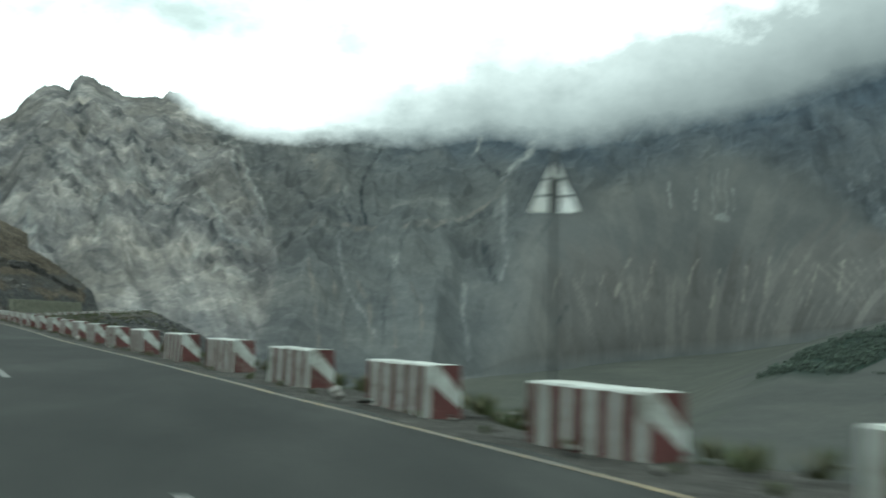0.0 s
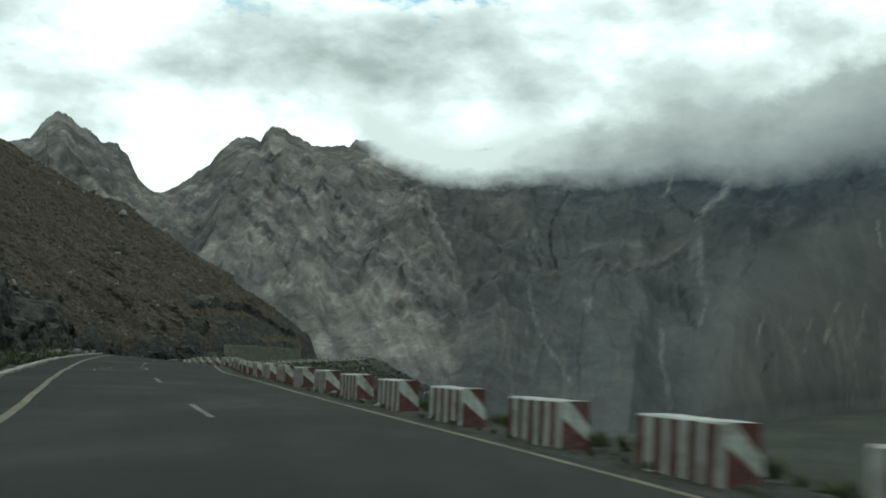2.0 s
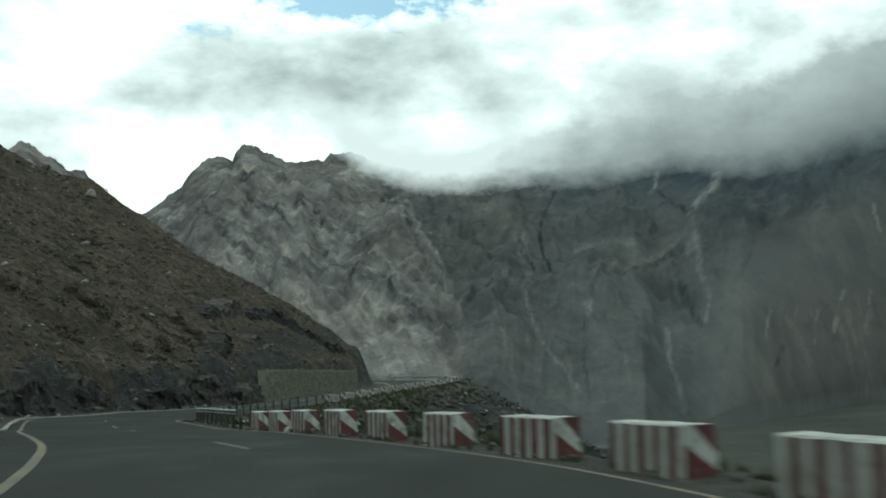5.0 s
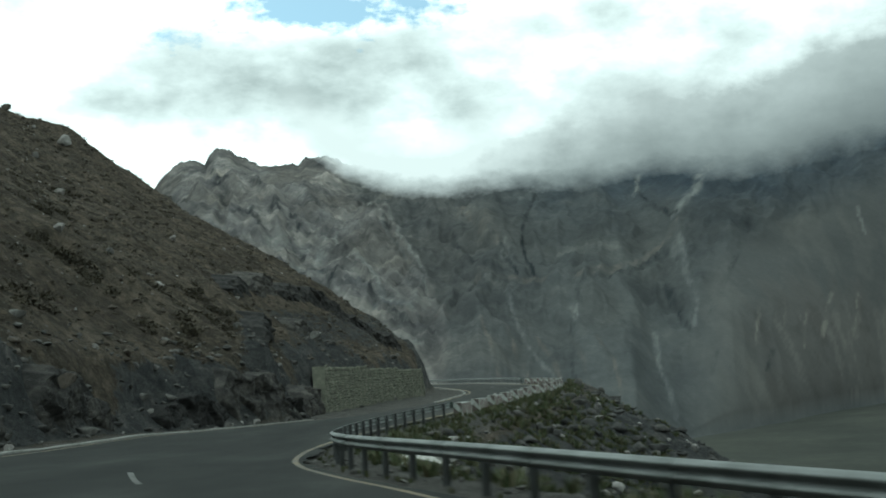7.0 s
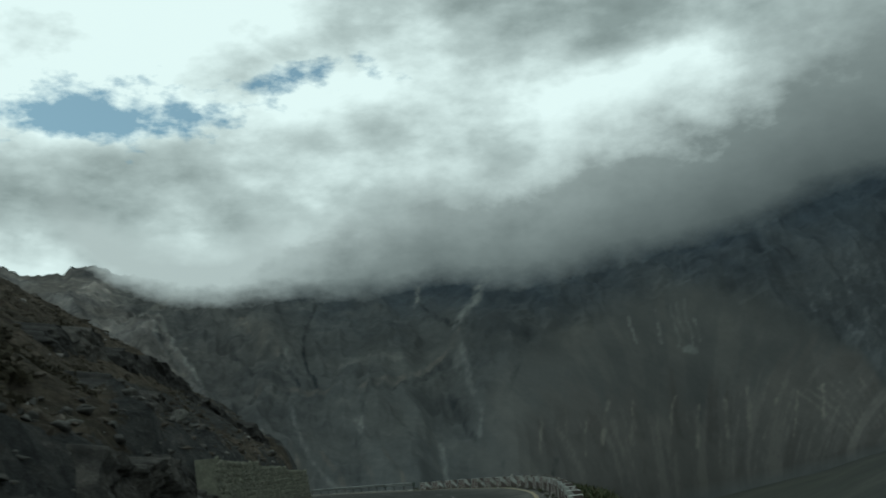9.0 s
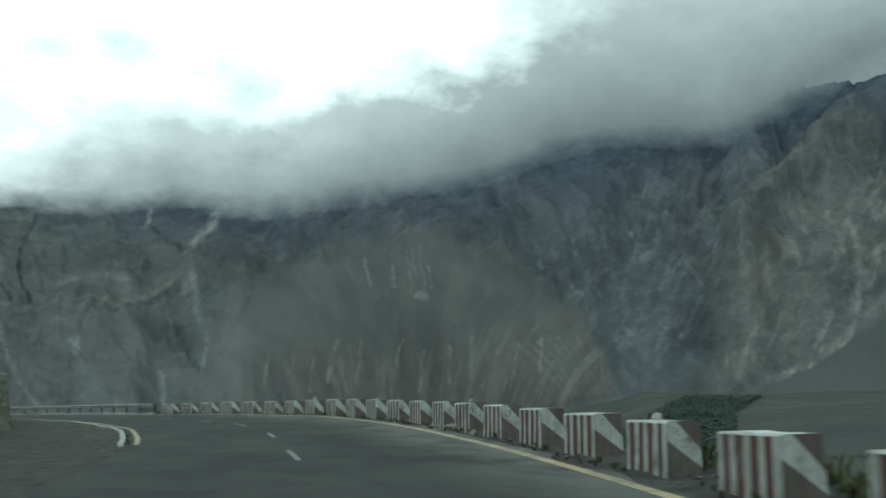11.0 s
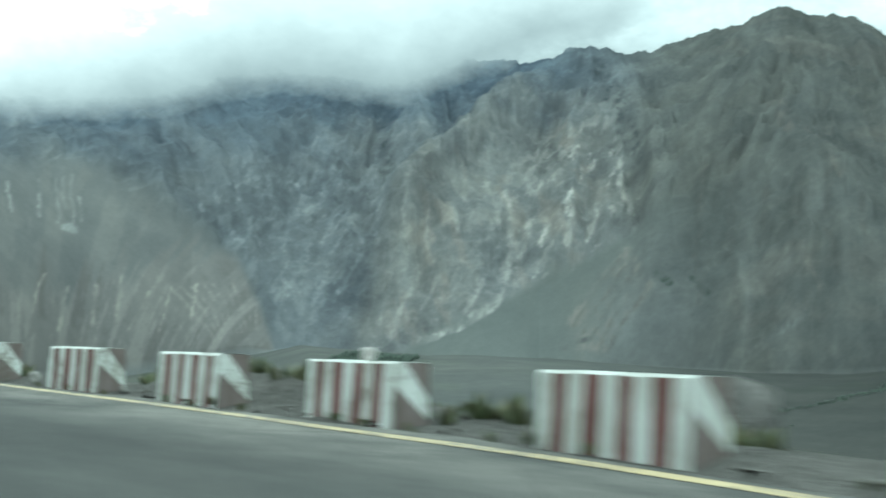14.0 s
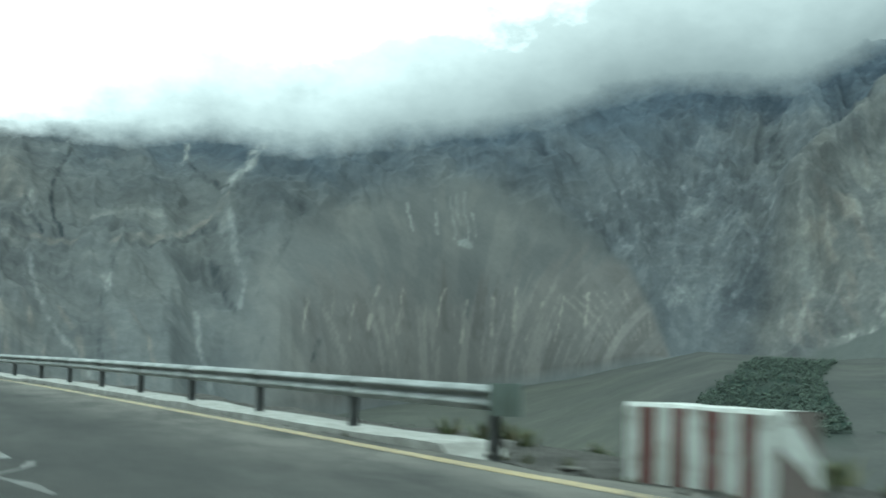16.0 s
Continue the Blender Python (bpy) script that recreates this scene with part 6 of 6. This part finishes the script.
# ---- warning sign ----
def triangle_sign():
    root = new("warning_sign")
    root.matrix_world = Matrix.Translation((52.4, -123.4, height_at(52.4, -123.4))) @ Matrix.Rotation(-0.12, 4, "Z")
    base = height_at(52.4, -123.4)
    mid = 2.62 - base
    tagged(root, "white triangular road sign on a dark steel post behind blocks", "road sign")
    bm = bmesh.new()
    bmesh.ops.create_cone(bm, cap_ends=True, segments=12, radius1=0.04, radius2=0.04, depth=mid + 1.0, matrix=Matrix.Translation((0, 0, (mid + 0.4) / 2 - 0.1)))
    part("post", bm, DARK_STEEL, root)
    bm = bmesh.new()
    tri = [(-0.44, mid - 0.46), (0.44, mid - 0.46), (0, mid + 0.50)]
    a = [bm.verts.new((x, 0.045, z)) for x, z in tri]
    b = [bm.verts.new((x, 0.060, z)) for x, z in tri]
    bm.faces.new(a[::-1])
    bm.faces.new(b)
    for q in range(3):
        bm.faces.new((a[q], a[(q + 1) % 3], b[(q + 1) % 3], b[q]))
    bmesh.ops.recalc_face_normals(bm, faces=bm.faces)
    bmesh.ops.bevel(bm, geom=[e for e in bm.edges if abs(e.verts[0].co.y - e.verts[1].co.y) > 0.01], offset=0.04, segments=3, affect="EDGES")
    part("plate", bm, SIGN_WHITE, root, "white triangular plate")
    for z, w in ((mid - 0.17, 0.60), (mid + 0.12, 0.34)):
        bm = bmesh.new()
        g = bmesh.ops.create_cube(bm, size=1.0)
        for v in g["verts"]:
            v.co = Vector((v.co.x * w, v.co.y * 0.012 + 0.038, v.co.z * 0.035 + z))
        part("rail", bm, STEEL, root)
    bm = bmesh.new()
    g = bmesh.ops.create_cube(bm, size=1.0)
    for v in g["verts"]:
        v.co = Vector((v.co.x * 0.17, v.co.y * 0.05 + 0.005, v.co.z * 0.56 - 0.17 + mid))
    bmesh.ops.bevel(bm, geom=bm.edges[:], offset=0.01, segments=1, affect="EDGES")
    part("bracket", bm, DARK_STEEL, root, "dark steel bracket")


SIGN_WHITE = paint_material("sign_white", (0.82, 0.84, 0.82), 0.2, (0.5, 0.5, 0.48))
triangle_sign()


# ---- lattice mast on the crest ----
def mast():
    x, y = -70.6, 150.3
    z = height_at(x, y)
    top = 51.1
    h = top - z
    root = new("lattice_mast")
    root.location = (x, y, z)
    tagged(root, "slim steel lattice mast with a crossarm on the crest", "mast")
    legs = []
    for sx, sy in ((-1, -1), (1, -1), (1, 1), (-1, 1)):
        bm = bmesh.new()
        a, b = Vector((sx * 0.16, sy * 0.16, -0.6)), Vector((sx * 0.09, sy * 0.09, h))
        bar(bm, a, b, 0.06)
        part("leg", bm, STEEL, root)
        legs.append((a, b))
    n = 10
    for q in range(n):
        bm = bmesh.new()
        for e in range(4):
            a0, b0 = legs[e]
            a1, b1 = legs[(e + 1) % 4]
            bar(bm, a0.lerp(b0, q / n), a1.lerp(b1, (q + 1) / n), 0.025)
        part("brace", bm, STEEL, root)
    bm = bmesh.new()
    bar(bm, Vector((-1.3, 0, h - 0.2)), Vector((1.3, 0, h - 0.2)), 0.07)
    part("crossarm", bm, STEEL, root)
    for dx in (-1.1, -0.4, 0.4, 1.1):
        bm = bmesh.new()
        bmesh.ops.create_cone(bm, cap_ends=True, segments=8, radius1=0.09, radius2=0.05, depth=0.35, matrix=Matrix.Translation((dx, 0, h + 0.02)))
        part("insulator", bm, CONCRETE, root)


def bar(bm, a, b, w):
    m4 = Matrix.Translation((a + b) / 2) @ (b - a).to_track_quat("Z", "Y").to_matrix().to_4x4() @ Matrix.Diagonal((w, w, (b - a).length, 1))
    bmesh.ops.create_cube(bm, size=1.0, matrix=m4)


mast()


# ---- plants ----
def tufts(name, spots, mat, label, category, blades, seed, spread=0.5, tall=1.0):
    rg = np.random.default_rng(seed)
    V, F = [], []
    for x, y, z, r in spots:
        for _ in range(blades):
            a, t = rg.uniform(0, 6.283), rg.uniform(0.1, 1.0)
            bx, by = x + math.cos(a) * r * spread * t, y + math.sin(a) * r * spread * t
            hx, hy, hz = math.cos(a) * r * t * 0.7, math.sin(a) * r * t * 0.7, r * rg.uniform(0.3, 1.0) * tall
            w = r * 0.09
            px, py = -math.sin(a) * w, math.cos(a) * w
            b0 = len(V)
            V += [(bx - px, by - py, z - 0.03), (bx + px, by + py, z - 0.03), (bx + hx * 0.5 + px * 0.7, by + hy * 0.5 + py * 0.7, z + hz * 0.6), (bx + hx * 0.5 - px * 0.7, by + hy * 0.5 - py * 0.7, z + hz * 0.6), (bx + hx, by + hy, z + hz)]
            F += [(b0, b0 + 1, b0 + 2, b0 + 3), (b0 + 3, b0 + 2, b0 + 4)]
    return tagged(mesh_object(name, V, F, mat), label, category, kind="stuff")


verge_plants = []
for q in range(1500):
    s = rng.uniform(station(-150), station(176))
    u = rng.uniform(-2.6, -0.66) if q % 4 else rng.uniform(0.03, 0.5)
    p = on_road(s, u)
    verge_plants.append((p[0], p[1], height_at(p[0], p[1]) if u < -1.2 else p[2], rng.uniform(0.12, 0.38) if u < 0 else rng.uniform(0.05, 0.13)))
for _ in range(2600):
    s = rng.uniform(station(30), station(150))
    u = rng.uniform(-11.0, -1.2)
    p = on_road(s, u)
    if float(fbm(np.array([p[0] * 0.25]), np.array([p[1] * 0.25]), 3, 0.5, 61)[0]) > 0.44:
        verge_plants.append((p[0], p[1], height_at(p[0], p[1]), rng.uniform(0.15, 0.5)))
for _ in range(420):
    s = rng.uniform(station(-75), station(-20))
    p = on_road(s, rng.uniform(PAVED + 0.5, PAVED + 2.6))
    verge_plants.append((p[0], p[1], height_at(p[0], p[1]), rng.uniform(0.15, 0.4)))
for _ in range(450):
    p = on_road(rng.uniform(station(62), station(112)), rng.uniform(-13.0, -1.4))
    if float(fbm(np.array([p[0] * 0.18]), np.array([p[1] * 0.18]), 3, 0.5, 63)[0]) > 0.40:
        verge_plants.append((p[0], p[1], height_at(p[0], p[1]), rng.uniform(0.2, 0.6)))
tufts("verge_grass", verge_plants, GRASS, "tufts of thin green weeds behind the barrier blocks", "grass", 26, 5)
def shrubs(name, spots, mat, label, leaves, seed):
    """Low bushes of many small leaves, joined in one object."""
    rg = np.random.default_rng(seed)
    P = np.repeat(np.array(spots), leaves, axis=0)
    n = len(P)
    d = rg.normal(size=(n, 3))
    d[:, 2] = np.abs(d[:, 2])
    d /= np.linalg.norm(d, axis=1)[:, None]
    rad = P[:, 3] * rg.uniform(0.35, 1.0, n) ** 0.6 * (0.75 + 0.5 * rg.uniform(size=n))
    mid = P[:, :3] + d * rad[:, None] * np.array((1.0, 1.0, 0.6)) - np.array((0, 0, 0.04))
    tri = rg.normal(size=(n, 3, 3)) * (0.13 * P[:, 3])[:, None, None]
    V = (mid[:, None, :] + tri).reshape(-1, 3)
    F = np.arange(n * 3).reshape(-1, 3)
    return tagged(mesh_object(name, V.tolist(), F.tolist(), mat), label, "shrubs", kind="stuff")


bank_bushes = []
for _ in range(11):
    p = on_road(rng.uniform(station(66), station(108)), rng.uniform(-12.0, -2.5))
    bank_bushes += [(p[0] + rng.normal() * 0.4, p[1] + rng.normal() * 0.4, height_at(p[0], p[1]), rng.uniform(0.3, 0.7)) for _ in range(3)]
shrubs("bank_scrub", bank_bushes, GRASS, "low olive-green shrubs on the bank below the bend", 70, 8)

SCRUB = material("dry_scrub")
tinted(SCRUB[1], SCRUB[2], ramp(SCRUB[1], noise_fac(SCRUB[1], SCRUB[3], 0.7, 4.0), ((0.3, (0.022, 0.020, 0.013)), (0.7, (0.052, 0.045, 0.029)))))
slope_plants = scatter_hill(3200, -78, -15, 20, 186, 0.18, 0.6, lambda x, y: grid_value(I_GRID, x, y) > 5)
for x, y in ((-30.4, 89.1), (-32.8, 88.9), (-27.8, 109.3), (-26.4, 108.6), (-25.7, 87.3), (-31.5, 90.2), (-36.0, 96.0), (-40.0, 112.0), (-29.0, 100.0), (-24.2, 92.0), (-24.6, 98.5), (-34.5, 78.0), (-45.0, 128.0), (-28.5, 76.0), (-38.5, 103.5)):
    for _ in range(9):
        dx, dy = rng.normal() * 1.0, rng.normal() * 0.7
        slope_plants.append((x + dx, y + dy, height_at(x + dx, y + dy), rng.uniform(0.4, 0.85)))
shrubs("dry_scrub", slope_plants, SCRUB[0], "low dark dry shrubs over the slope", 60, 6)


def far_height(x, y):
    """Height of the valley floor."""
    a, rr = math.degrees(math.atan2(x - CENTRE[0], y - CENTRE[1])), math.hypot(x - CENTRE[0], y - CENTRE[1])
    k = int(np.argmin(np.abs(az - a)))
    return float(np.interp(rr, R[:, k], Z[:, k]))


hedge = []
for line, size in ((((1000, 600), (770, 505), (683, 492), (583, 499), (480, 540), (425, 600)), 2.4), (((560, 455), (500, 452), (430, 470), (380, 500)), 1.7), (((820, 1120), (700, 940), (620, 860)), 2.2)):
    for (x0, y0), (x1, y1) in zip(line[:-1], line[1:]):
        steps = int(math.hypot(x1 - x0, y1 - y0) / 2.6)
        for q in range(steps):
            if rng.random() < 0.85:
                x, y = x0 + (x1 - x0) * q / steps + rng.normal() * 2.0, y0 + (y1 - y0) * q / steps + rng.normal() * 2.0
                hedge.append((x, y, far_height(x, y), size * rng.uniform(0.7, 1.7)))
shrubs("hedge", hedge, LEAF, "dark green bushes along the ditches on the valley floor", 30, 15)


def grove():
    """Trees on the valley floor, far below: clumps of leaves, too many to count."""
    rg = np.random.default_rng(9)
    V, F = [], []
    ico = bmesh.new()
    bmesh.ops.create_icosphere(ico, subdivisions=1, radius=1.0)
    co = np.array([v.co[:] for v in ico.verts])
    fa = [tuple(v.index for v in f.verts) for f in ico.faces]
    ico.free()
    n = 0
    while n < 1700:
        x, y = rg.uniform(330, 800), rg.uniform(600, 1100)
        dens = float(green_patch(np.array([x]), np.array([y]))[0]) * float(fbm(np.array([x / 45.0]), np.array([y / 45.0]), 3, 0.5, 77)[0])
        if dens < rg.uniform(0.30, 0.60):
            continue
        z = far_height(x, y)
        h = rg.uniform(2.2, 5.8)
        for _ in range(5):
            r = h * rg.uniform(0.10, 0.22)
            c = np.array([x + rg.normal() * h * 0.16, y + rg.normal() * h * 0.16, z + h * rg.uniform(0.15, 0.95)])
            b0 = len(V)
            V.extend(map(tuple, co * (r * rg.uniform(0.7, 1.3, 3)) * (1 + 0.3 * rg.uniform(-1, 1, (len(co), 1))) + c))
            F.extend(tuple(i + b0 for i in f) for f in fa)
        n += 1
    tagged(mesh_object("grove", V, F, LEAF), "dark green poplars and orchards on the valley floor", "trees", kind="stuff")


grove()
wall_pieces()
